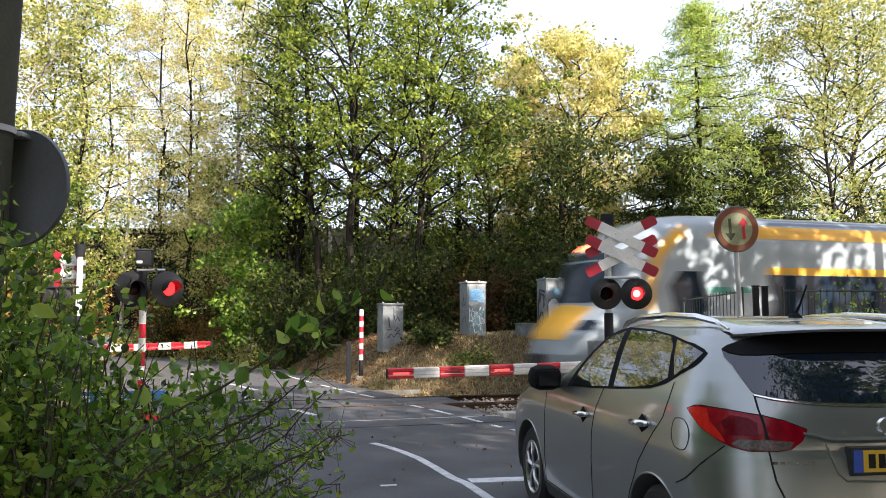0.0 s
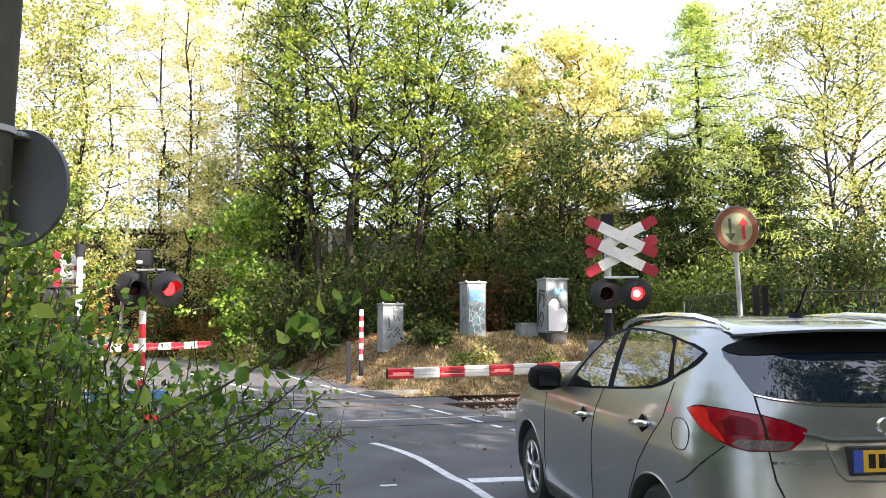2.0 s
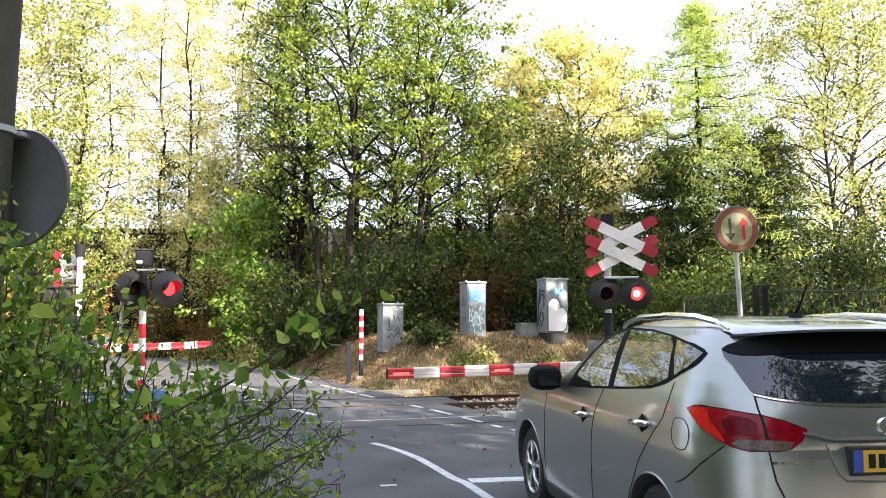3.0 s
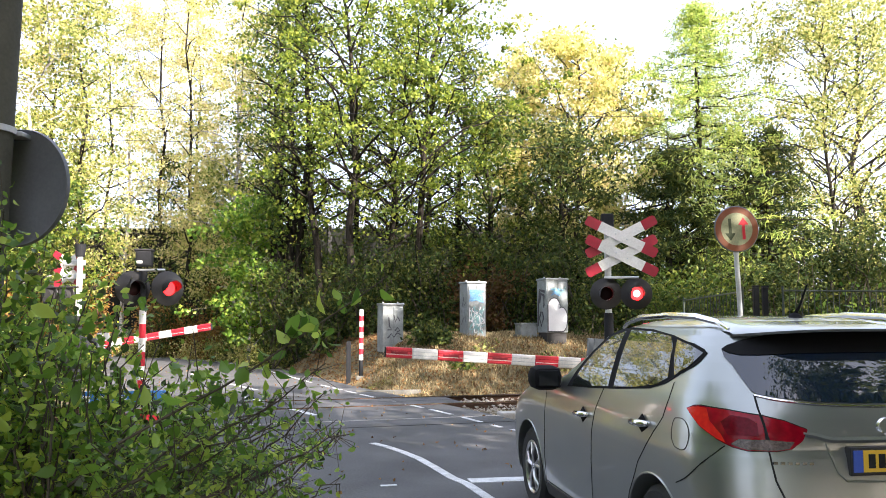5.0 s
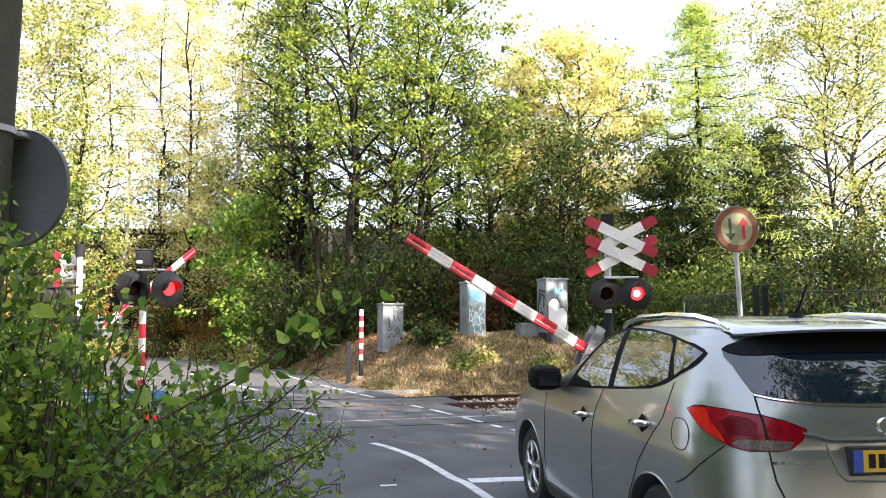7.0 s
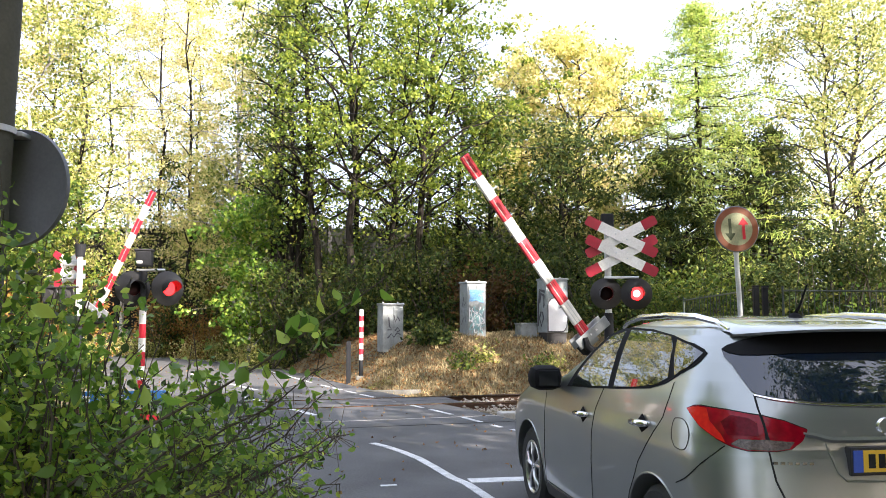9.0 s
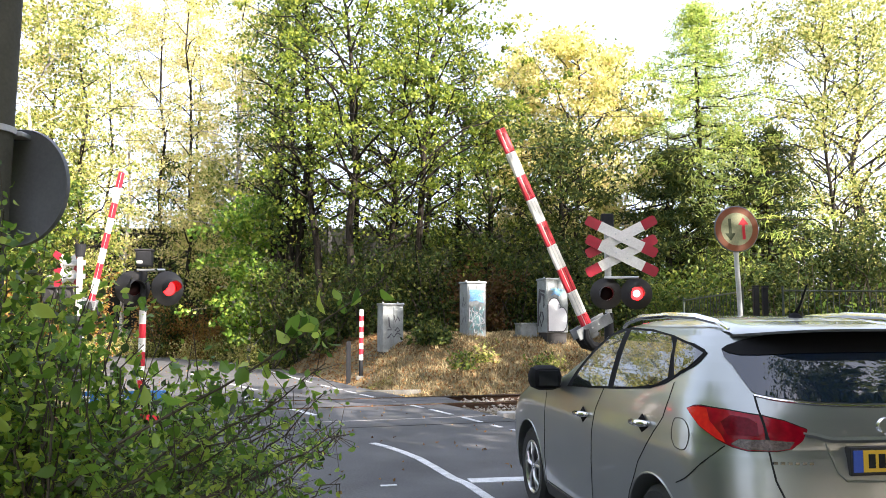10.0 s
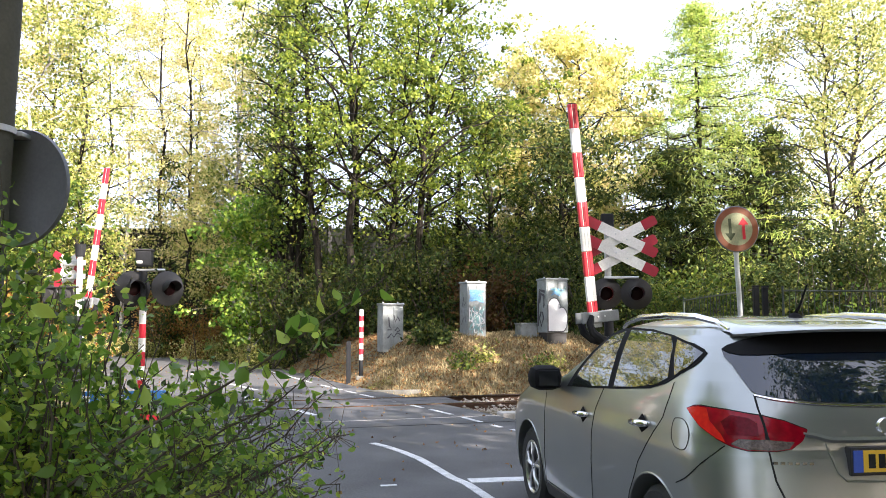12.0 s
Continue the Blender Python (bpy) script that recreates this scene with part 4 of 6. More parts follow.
def build_boom(name, label, tip, step, drop):
    """A flat hollow pole in nine red and white lengths along +x, held by a steel yoke below its pivot, with lamp bars and a curved counterweight."""
    boom = thing(name, label, "barrier boom", "barrier booms")
    n = 9
    x0 = tip - n * step
    lamps = []
    for k in range(n):
        a, b = x0 + k * step, x0 + (k + 1) * step
        h = 0.085 - 0.010 * (k / n)
        back = n - 1 - k
        red = back % 2 == 0
        band = part("pole_band", box((a, -0.034, -drop - h), (b, 0.034, -drop + h), 0.016), RED if red else WHITE, boom)
        for s in (1, -1):
            for z in (0.026, -0.026):
                part("groove_edge", box((a + 0.006, s * 0.034 - 0.003, z - drop - 0.004), (b - 0.006, s * 0.034 + 0.003, z - drop + 0.004)), (WHITE if z < 0 else DULLBAR) if red else GALV, band)
        if back in (0, 2, 4):
            bar = part("lamp_bar", box((-step * 0.31, -0.006, -0.017), (step * 0.31, 0.006, 0.017), 0.002), DULLBAR, boom, "red warning lamp set in the pole")
            bar.location = ((a + b) / 2, 0.038, -drop)
            bar.data.materials.append(LITBAR)
            for p in bar.data.polygons:
                if p.normal.y < -0.9:
                    p.material_index = 1
            lamps.append((bar, {0: 'all', 2: 'L', 4: 'R'}[back]))
    part("end_cap", box((tip, -0.03, -drop - 0.07), (tip + 0.012, 0.03, -drop + 0.07), 0.005), BLACK, boom)
    yoke = part("yoke", box((x0 - 0.02, -0.07, -drop - 0.11), (x0 + 0.2, 0.07, -drop + 0.11), 0.012), YOKE, boom, "grey steel yoke holding the pole")
    for s in (1, -1):
        part("yoke_plate", box((x0 + 0.06, s * 0.1 - 0.014, -drop - 0.26), (x0 + 0.23, s * 0.1 + 0.014, 0.0), 0.01), YOKE, yoke)
        for z in (-0.1, 0.02, 0.14):
            part("bolt", tube([(x0 + 0.15, s * 0.112, z - drop), (x0 + 0.15, s * 0.124, z - drop)], 0.016, 6), GALV, yoke)
        arc = ((x0 + 0.18, -drop - 0.1), (x0 + 0.06, -drop - 0.15), (x0 - 0.08, -drop - 0.12), (x0 - 0.2, -drop + 0.02), (x0 - 0.27, -drop * 0.5), (-0.04, 0.0), (-0.2, 0.06), (-0.4, 0.06))
        arm = bmesh.new()
        add_tube(arm, [(x, 0.14 * s, z) for x, z in arc], [0.04, 0.06, 0.065, 0.068, 0.065, 0.065, 0.06, 0.05], 8)
        part("crank_arm", arm, BLACK, boom, "black curved counterweight arm", True)
    part("counterweight", box((-0.6, -0.22, -0.1), (-0.32, 0.22, 0.2), 0.03), BLACK, boom, "black counterweight")
    return boom, lamps


def banded_post(parent, z0, z1, r, bands, first=WHITE, second=RED):
    h = (z1 - z0) / bands
    for k in range(bands):
        part("post_band", tube([(0, 0, z1 - k * h), (0, 0, z1 - (k + 1) * h)], r, 14), first if k % 2 == 0 else second, parent, "", True)


def build_near_mast():
    m = thing("crossing_signal", "crossing light mast with double red-and-white cross", "crossing signal", "crossing signals", pose(2.9, 13.55, 0, 0, 0, -5))
    part("post", tube([(-0.2, 0.1, -0.1), (-0.2, 0.1, 3.35)], 0.055, 14), GALV, m, "grey steel post", True)
    part("post_cap", box((-0.3, 0.03, 3.08), (-0.1, 0.17, 3.38), 0.02), BLACK, m)
    part("foot", box((-0.4, -0.1, -0.1), (0.0, 0.3, 0.25), 0.03), CONCRETE, m)
    for z in (2.32, 2.68, 2.98):
        part("board_bracket", box((-0.22, -0.07, z - 0.02), (0.04, 0.06, z + 0.02), 0.006), GALV, m)
    part("crossbar", tube([(-0.28, -0.03, 2.32), (0.28, -0.03, 2.32)], 0.02, 8), GALV, m)
    for x in (-0.243, 0.243):
        LENSES.append((signal_head(m, x, 2.06), 'L' if x < 0 else 'R'))
        part("bracket", tube([(x, 0.06, 2.3), (x, 0.06, 2.06)], 0.02, 8), DARK, m)
    cross_boards(m, 2.98, -0.08, 1.12, half=0.155)
    part("sleeve", tube([(-0.2, 0.1, 1.2), (-0.2, 0.1, 1.75)], 0.075, 14), BLACK, m, "", True)
    b = thing("barrier_machine", "grey-and-black barrier machine beside the crossing mast", "barrier machine", "barrier machines", pose(*NEAR_PIVOT[:2], 0, 0, 0, 19.8))
    part("housing", box((-0.2, -0.06, -0.1), (0.25, 0.06, 1.22), 0.03), DARK, b)
    part("bearing", tube([(0, -0.24, 1.317), (0, 0.24, 1.317)], 0.06, 16), GALV, b, "", True)
    part("bearing_block", box((-0.1, -0.055, 1.2), (0.1, 0.055, 1.4), 0.02), DARK, b)


def build_left_mast():
    m = thing("crossing_signal", "red-and-white post with two round warning lamps", "crossing signal", "crossing signals", pose(-4.40, 12.25, 0, 0, 0, 8))
    part("post", tube([(0, 0, 1.75), (0, 0, 2.35)], 0.048, 14), BLACK, m, "black upper post", True)
    banded_post(m, -0.05, 1.78, 0.05, 9)
    part("bell", box((-0.115, -0.09, 2.42), (0.115, 0.09, 2.65), 0.02), BLACK, m, "black bell box")
    part("bell_lid", box((-0.13, -0.1, 2.648), (0.13, 0.1, 2.675), 0.008), DARK, m)
    part("bell_plate", box((-0.09, -0.096, 2.46), (-0.01, -0.089, 2.50)), WHITE, m)
    part("crossbar", tube([(-0.1, 0, 2.37), (0.3, 0, 2.37)], 0.02, 8), GALV, m)
    for x, turn in ((-0.14, 30), (0.36, 38)):
        LENSES.append((signal_head(m, x, 2.1, turn, 0.0), 'L' if x < 0 else 'R'))
        part("bracket", tube([(x, 0.06, 2.37), (x, 0.06, 2.1)], 0.02, 8), DARK, m)


def build_far_mast():
    m = thing("crossing_signal", "white mast seen from behind with cross boards", "crossing signal", "crossing signals", pose(-8.6, 19.7, 0, 0, 0, 160))
    part("post", tube([(0, 0, 0), (0, 0, 3.3)], 0.068, 14), WHITE, m, "white post", True)
    part("sleeve", tube([(0, 0, 0), (0, 0, 1.72)], 0.1, 14), BLACK, m, "black lower sleeve", True)
    part("post_cap", lathe([(0.1, 3.12), (0.13, 3.42), (0, 3.42)], 'z', 16), BLACK, m)
    cross_boards(m, 3.02, -0.14, 0.86, x=0.5)
    for z in (2.66, 2.98):
        part("bracket", box((-0.05, -0.14, z - 0.06), (0.5, -0.05, z + 0.06), 0.01), GALV, m)
    for x in (0.35, 0.84):
        signal_head(m, x, 2.2)
    part("crossbar", tube([(-0.05, 0.06, 2.4), (0.9, 0.06, 2.4)], 0.02, 8), DARK, m)
    b = thing("barrier_machine", "black barrier machine on the far side of the rails", "barrier machine", "barrier machines", pose(*FAR_PIVOT[:2], -0.04, 0, 0, -24.5))
    part("housing", box((-0.2, -0.06, 0), (0.25, 0.06, 1.15), 0.03), DARK, b)
    part("bearing", tube([(0, -0.24, 1.229), (0, 0.24, 1.229)], 0.06, 16), GALV, b, "", True)


def build_sign():
    """Round priority sign with two arrows, tilted on its post."""
    s = thing("road_sign", "weathered round priority sign with opposed arrows on a steel post", "road sign", m=pose(3.68, 10.1, 0, 0, -2.5, 6))
    part("post", tube([(0, 0.03, -0.05), (0, 0.03, 3.0)], 0.03, 12), GALV, s, "", True)
    z = 2.74
    d = lathe([(0.275, -0.012), (0.285, 0), (0.275, 0.012), (0, 0.012)], 'y', 40)
    o = part("sign_disc", d, SIGNBACK, s)
    o.location = (0, -0.02, z)
    part("rim", lathe([(0.2, -0.016), (0.27, -0.016), (0.27, -0.01), (0.2, -0.01)], 'y', 40, True), SIGNRIM, o, "red rim darkened for shade")
    part("face", lathe([(0, -0.014), (0.2, -0.014), (0.2, -0.008)], 'y', 40), SIGNFACE, o, "weathered face, shade put in its colour")
    def arrow(x, up, mat):
        k = 1 if up else -1
        pts = [(-0.018, -0.13), (0.018, -0.13), (0.018, 0.05), (0.065, 0.05), (0, 0.14), (-0.065, 0.05), (-0.018, 0.05)]
        part("arrow", plate([(x + px, k * pz) for px, pz in pts], 0.003, pose(0, -0.019, 0)), mat, o)
    arrow(-0.085, False, DARKARROW)
    arrow(0.085, True, RED)


def build_fence():
    def panel(a, b, z0, z1, gap, name="fence"):
        f = thing(name, "dark steel bar fence beside the railway", "fence", "fence panels")
        a, b = Vector((*a, 0)), Vector((*b, 0))
        n = int((b - a).length / gap)
        for z in (z0 + 0.15, (z0 + z1) / 2, z1 - 0.04):
            part("rail_bar", tube([a + Vector((0, 0, z)), b + Vector((0, 0, z))], 0.012, 6), FENCE_GREEN, f)
        for k in range(n + 1):
            p = a.lerp(b, k / n)
            part("slat", tube([p + Vector((0, 0, z0)), p + Vector((0, 0, z1))], 0.006, 5), FENCE_GREEN, f)
        for p in (a, b):
            part("post", tube([p + Vector((0, 0, -0.1)), p + Vector((0, 0, z1 + 0.02))], 0.016, 8), FENCE_GREEN, f)
    panel((4.7, 16.3), (3.95, 11.0), 0.1, 2.05, 0.26)
    panel((4.32, 10.6), (6.4, 10.95), 0.1, 2.05, 0.085)
    for x in (4.02, 4.21):
        g = thing("gate_post", "stout black steel gate post", "gate post", "gate posts", pose(x, 10.6 + (x - 3.9), 0))
        part("post", box((-0.035, -0.035, -0.1), (0.035, 0.035, 2.06), 0.01), BLACK, g)
        part("cap", box((-0.04, -0.04, 2.06), (0.04, 0.04, 2.08), 0.005), BLACK, g)


def build_bollards():
    z = ground_z(-2.11, 21.6)
    b = thing("marker_post", "red-and-white banded marker post with black foot", "marker post", m=pose(-2.11, 21.6, z))
    banded_post(b, 0.45, 1.73, 0.056, 9)
    part("foot", tube([(0, 0, -0.05), (0, 0, 0.45)], 0.052, 14), BLACK, b, "", True)
    part("cap", lathe([(0.057, 1.73), (0.045, 1.75), (0, 1.76)], 'z', 14), WHITE, b)
    part("base_block", box((-0.11, -0.11, -0.15), (0.11, 0.11, 0.05), 0.02), KERBSTONE, b, "grey concrete block")
    p = thing("wooden_post", "short weathered dark wooden post", "post", m=pose(-2.43, 21.6, ground_z(-2.43, 21.6)))
    part("post", box((-0.055, -0.055, -0.1), (0.055, 0.055, 1.08), 0.012), BLACK, p)
    part("top", box((-0.045, -0.045, 1.08), (0.045, 0.045, 1.1), 0.01), BLACK, p)


def cabinet(x, y, w, d, h, label, lift=0.0, base=0.12, turn=17.8):
    z = ground_z(x, y) + lift
    c = thing("relay_cabinet", label, "relay cabinet", "trackside cabinets", pose(x, y, z - 0.03, 0, 0, turn))
    part("plinth", box((-w / 2 + 0.03, -d / 2 + 0.03, -0.3), (w / 2 - 0.03, d / 2 - 0.03, base), 0.01), DARK, c, "dark plinth")
    part("body", box((-w / 2, -d / 2, base), (w / 2, d / 2, h), 0.015), CABINET, c, "grey steel housing")
    part("roof", box((-w / 2 - 0.025, -d / 2 - 0.025, h), (w / 2 + 0.025, d / 2 + 0.025, h + 0.06), 0.02), CABINET, c)
    for s in (-1, 1):
        dr = part("door", box((min(0.006 * s, s * (w / 2 - 0.03)), -d / 2 - 0.014, 0.18), (max(0.006 * s, s * (w / 2 - 0.03)), -d / 2 + 0.01, h - 0.05), 0.006), CABINET, c)
        if s > 0:
            part("handle", box((0.03, -d / 2 - 0.03, h * 0.5), (0.05, -d / 2 - 0.012, h * 0.58), 0.005), CABINET, dr)
        part("lifting_eye", box((s * (w / 2 - 0.08) - 0.02, -0.015, h + 0.06), (s * (w / 2 - 0.08) + 0.02, 0.015, h + 0.1), 0.008), GALV, c)
    part("side_vent", box((-w / 2 - 0.016, -d * 0.2, h * 0.45), (-w / 2 + 0.005, d * 0.2, h * 0.6), 0.004), CABINET, c)
    return c


def spray(c, w, d, pts, r, mat, side='front'):
    """A sprayed line lying on a cabinet face."""
    p = [(x, -d / 2 - 0.017, z) if side == 'front' else (-w / 2 - 0.003, x, z) for x, z in pts]
    bm = tube(p, r, 6)
    k = (1, 0.25, 1) if side == 'front' else (0.25, 1, 1)
    o = p[0]
    bmesh.ops.transform(bm, matrix=Matrix.Translation(o) @ Matrix.Diagonal((*k, 1)) @ Matrix.Translation([-q for q in o]), verts=bm.verts)
    part("graffiti", bm, mat, c, "sprayed graffiti line")


def squiggle(rng, x0, x1, z0, z1, n):
    return [(rng.uniform(x0, x1), rng.uniform(z0, z1)) for _ in range(n)]


def build_cabinets():
    rng = random.Random(5)
    w, d = 0.56, 0.6
    c = cabinet(-1.40, 22.2, w, d, 1.16, "low grey relay cabinet with dark graffiti tag", -0.04, -0.06)
    for pts in ([(-0.15, 0.3), (-0.05, 0.42), (0.02, 0.32), (0.1, 0.44), (0.2, 0.4)], [(-0.12, 0.85), (-0.1, 0.6), (-0.02, 0.52), (-0.15, 0.52)], [(0.02, 0.9), (0.06, 0.72), (0.12, 0.86), (0.18, 0.75)], [(0.05, 0.5), (0.12, 0.58), (0.18, 0.5), (0.1, 0.46)]):
        spray(c, w, d, pts, 0.018, SPRAY_DARK)
    w, d = 0.52, 0.62
    c = cabinet(0.79, 22.3, w, d, 1.57, "tall grey relay cabinet sprayed with blue and teal", -0.16, 0.02)
    for k in range(9):
        spray(c, w, d, squiggle(rng, -0.2, 0.2, 1.08, 1.42, 6), 0.022, SPRAY_BLUE)
    for k in range(16):
        spray(c, w, d, squiggle(rng, -0.22, 0.22, 0.25, 1.0, 6), 0.014, SPRAY_TEAL if k % 3 else SPRAY_WHITE)
    for k in range(2):
        spray(c, w, d, squiggle(rng, -0.22, 0.22, 0.3, 1.3, 5), 0.012, SPRAY_DARK, 'side')
    w, d = 0.62, 0.6
    c = cabinet(2.92, 22.3, w, d, 1.5, "grey relay cabinet with big white and black graffiti letters", 0.1)
    out = [(-0.27, 0.16), (0.17, 0.16), (0.23, 0.24), (0.27, 0.38), (0.28, 0.55), (0.25, 0.68), (0.19, 0.76), (0.12, 0.79), (0.06, 0.76), (0.07, 0.84), (0.04, 0.93), (-0.02, 1.0), (-0.1, 1.03), (-0.18, 1.0), (-0.24, 0.93), (-0.27, 0.84)]
    part("graffiti", plate(out, 0.004, pose(0, -d / 2 - 0.022, 0)), SPRAY_WHITE, c, "white sprayed letter")
    spray(c, w, d, out + out[:1], 0.024, SPRAY_DARK)
    for k in range(6):
        spray(c, w, d, squiggle(rng, -0.2, 0.25, 1.08, 1.32, 6), 0.014, SPRAY_BLUE if k % 2 else SPRAY_TEAL)
    for pts in ([(-0.15, 1.1), (0.05, 1.15), (0.12, 0.9), (0.0, 0.75), (0.14, 0.5), (0.02, 0.3), (-0.12, 0.5), (-0.02, 0.7), (-0.15, 0.85), (-0.15, 1.1)], [(-0.2, 1.2), (0.1, 1.25), (0.2, 0.9)], [(0.22, 0.3), (0.2, 0.9), (0.1, 1.2)]):
        spray(c, w, d, pts, 0.042, SPRAY_DARK, 'side')
    b = thing("equipment_box", "low grey equipment box beside the cabinets", "equipment box", m=pose(2.24, 22.6, ground_z(2.24, 22.6) + 0.06, 0, 0, 17.8))
    part("body", box((-0.24, -0.2, -0.12), (0.24, 0.2, 0.32), 0.02), CABINET, b)
    part("lid", box((-0.26, -0.22, 0.32), (0.26, 0.22, 0.36), 0.01), CABINET, b)
    part("plinth", box((-0.3, -0.17, -0.15), (0.3, 0.17, 0.05)), KERBSTONE, b)
    k = thing("marker_board", "low blue and white board beside the signal post", "marker board", m=pose(-4.45, 11.6, 0, 0, 0, 12))
    part("board", box((-0.6, -0.015, 0.5), (0.6, 0.015, 0.66), 0.006), BLUEBOARD, k)
    for x in (-0.42, -0.2, 0.05, 0.4):
        part("white_bar", box((x - 0.06, -0.02, 0.52), (x + 0.04, -0.014, 0.6)), WHITE, k)
    part("lower_board", box((0.25, -0.015, 0.2), (0.55, 0.015, 0.34), 0.006), RED, k, "orange-red lower board")
    for x in (-0.5, 0.5):
        part("leg", box((x - 0.02, 0.0, -0.1), (x + 0.02, 0.035, 0.6), 0.004), GALV, k)


def build_near_post():
    p = thing("sign_post", "thick dark weathered post carrying a round sign", "sign post", m=pose(-2.32, 4.05, 0, 0, 1.5, 0))
    part("post", tube([(0, 0, -0.1), (0, 0, 1.5), (0.005, 0, 5.5)], [0.13, 0.125, 0.11], 20), OLIVE, p, "", True)
    part("band", tube([(0, 0, 2.57), (0, 0, 2.6)], 0.135, 20), GALV, p, "", True)
    m = pose(0.09, 0.17, 2.32, 0, 0, -14)
    d = lathe([(0, -0.012), (0.285, -0.012), (0.3, -0.02), (0.305, 0.0), (0.295, 0.012), (0, 0.012)], 'y', 44)
    bmesh.ops.transform(d, matrix=m, verts=d.verts)
    part("sign_disc", d, SIGNBACK, p, "grey back of a round sign", True)
    part("clamp", box((-0.02, 0.05, 2.565), (0.15, 0.15, 2.59), 0.005), GALV, p)


build_near_mast()
build_left_mast()
build_far_mast()
build_sign()
build_fence()
build_bollards()
build_cabinets()
build_near_post()
build_car()
TRAIN_OB = build_train()
BOOM_NEAR, LAMPS_NEAR = build_boom("barrier_boom", "red-and-white striped barrier boom rising", 3.785, 0.392, 0.398)
BOOM_FAR, LAMPS_FAR = build_boom("barrier_boom", "red-and-white striped barrier boom of the far lane", 4.148, 0.371, 0.278)


# ======================= plants =======================
def branch_points(rng, a, b, n, sag, wob):
    a, b = np.array(a), np.array(b)
    t = np.linspace(0, 1, n)[:, None]
    p = a + (b - a) * t
    p[:, 2] += (sag * np.sin(t * math.pi))[:, 0]
    p[1:] += rng.normal(0, wob, (n - 1, 3)) * t[1:]
    return p


def tree(name, label, x, y, height, spread, leaves, n_leaves, leaf, crown_low=0.25, seed=0, bark=None, trunk=0.18, limbs=16, loose=0.45, lean=0.0, aspect=0.62, droop=0.0, conic=False, clumps=5):
    """A tapered trunk, limbs that fork, and leaves in clumps along the outer limbs."""
    rng = np.random.default_rng(seed)
    z0 = ground_z(x, y) - 0.1
    t = tagged(new(name), label, "tree", "trees")
    t.location = (x, y, z0)
    bm = bmesh.new()
    top = np.array((lean * height, rng.normal(0, 0.02) * height, height * 0.96))
    tp = branch_points(rng, (0, 0, 0), top, 9, 0, (0.004 if conic else 0.018) * height)
    add_tube(bm, tp, list(np.linspace(trunk, trunk * 0.12, 9)), 8)
    clump = []
    for k in range(limbs):
        f = crown_low * 0.8 + (0.95 - crown_low * 0.8) * (k + rng.uniform(0, 1)) / limbs
        i = f * 8
        j = min(7, int(i))
        a = tp[j] + (tp[j + 1] - tp[j]) * (i - j)
        r = spread * ((1.0 - f) * 1.15 if conic else math.sin(math.pi * min(1, 0.22 + 0.78 * (f - crown_low * 0.8) / (1 - crown_low * 0.8))) ** 0.7) * rng.uniform(0.6, 1.1)
        r = max(r, 0.35)
        ang = k * 2.4 + rng.uniform(-0.5, 0.5)
        rise = (-0.05 if conic else rng.uniform(0.3, 0.75)) * r
        b = a + np.array((math.cos(ang) * r, math.sin(ang) * r, rise))
        lp = branch_points(rng, a, b, 6, 0.08 * r * (1 if not conic else -1), 0.06 * r)
        rad = trunk * 0.48 * (1 - f * 0.7)
        add_tube(bm, lp, list(np.linspace(rad, rad * 0.2, 6)), 5, False)
        for q in range(clumps):
            w = rng.uniform(0.3, 1.0)
            ii = w * 5
            jj = min(4, int(ii))
            c = lp[jj] + (lp[jj + 1] - lp[jj]) * (ii - jj)
            e = c + rng.normal(0, 0.28 * r + 0.12, 3) * np.array((1, 1, 0.16 if conic else 0.75))
            if q % 2 == 0:
                add_tube(bm, [c, (c + e) / 2 + rng.normal(0, 0.03, 3), e], [rad * 0.3, rad * 0.22, rad * 0.08], 4, False)
            clump.append((e, rng.uniform(0.6, 1.3)))
    part("trunk", bm, bark or BARK, t, "", True)
    C = np.array([c for c, _ in clump])
    S = np.array([s for _, s in clump])
    pick = rng.choice(len(C), n_leaves, p=S / S.sum())
    off = rng.normal(0, 1, (n_leaves, 3)) * np.array((1, 1, 0.45 if conic else 0.55)) * (loose * S[pick])[:, None]
    leaf_cloud("crown", C[pick] + off, leaf, leaves, t, rng, aspect, droop=droop)
    return t


def bush(name, label, x, y, w, d, h, leaves, n, leaf, seed, low=0.0, stems=14, cat="shrub"):
    rng = np.random.default_rng(seed)
    t = tagged(new(name), label, cat, "shrubs")
    t.location = (x, y, ground_z(x, y) - 0.05)
    bm = bmesh.new()
    cl = []
    for k in range(stems):
        a = np.array((rng.uniform(-0.35, 0.35) * w, rng.uniform(-0.35, 0.35) * d, 0))
        b = np.array((rng.uniform(-0.5, 0.5) * w, rng.uniform(-0.5, 0.5) * d, h * rng.uniform(0.55, 1.0)))
        lp = branch_points(rng, a, b, 6, 0, 0.06 * h)
        add_tube(bm, lp, list(np.linspace(0.012 + 0.006 * h, 0.004, 6)), 5, False)
        for q in range(7):
            f = rng.uniform(low, 1.0) * 5
            j = min(4, int(f))
            cl.append(lp[j] + (lp[j + 1] - lp[j]) * (f - j) + rng.normal(0, 0.12, 3) * np.array((w, d, h * 0.5)) * 0.6)
    part("branchwork", bm, TWIG, t)
    C = np.array(cl)
    C[:, 2] = np.maximum(C[:, 2], 0.1)
    p = C[rng.integers(0, len(C), n)] + rng.normal(0, 0.12 + 0.03 * h, (n, 3))
    p[:, 2] = np.maximum(p[:, 2], 0.05)
    leaf_cloud("foliage", p, leaf, leaves, t, rng, 0.6)
    return t


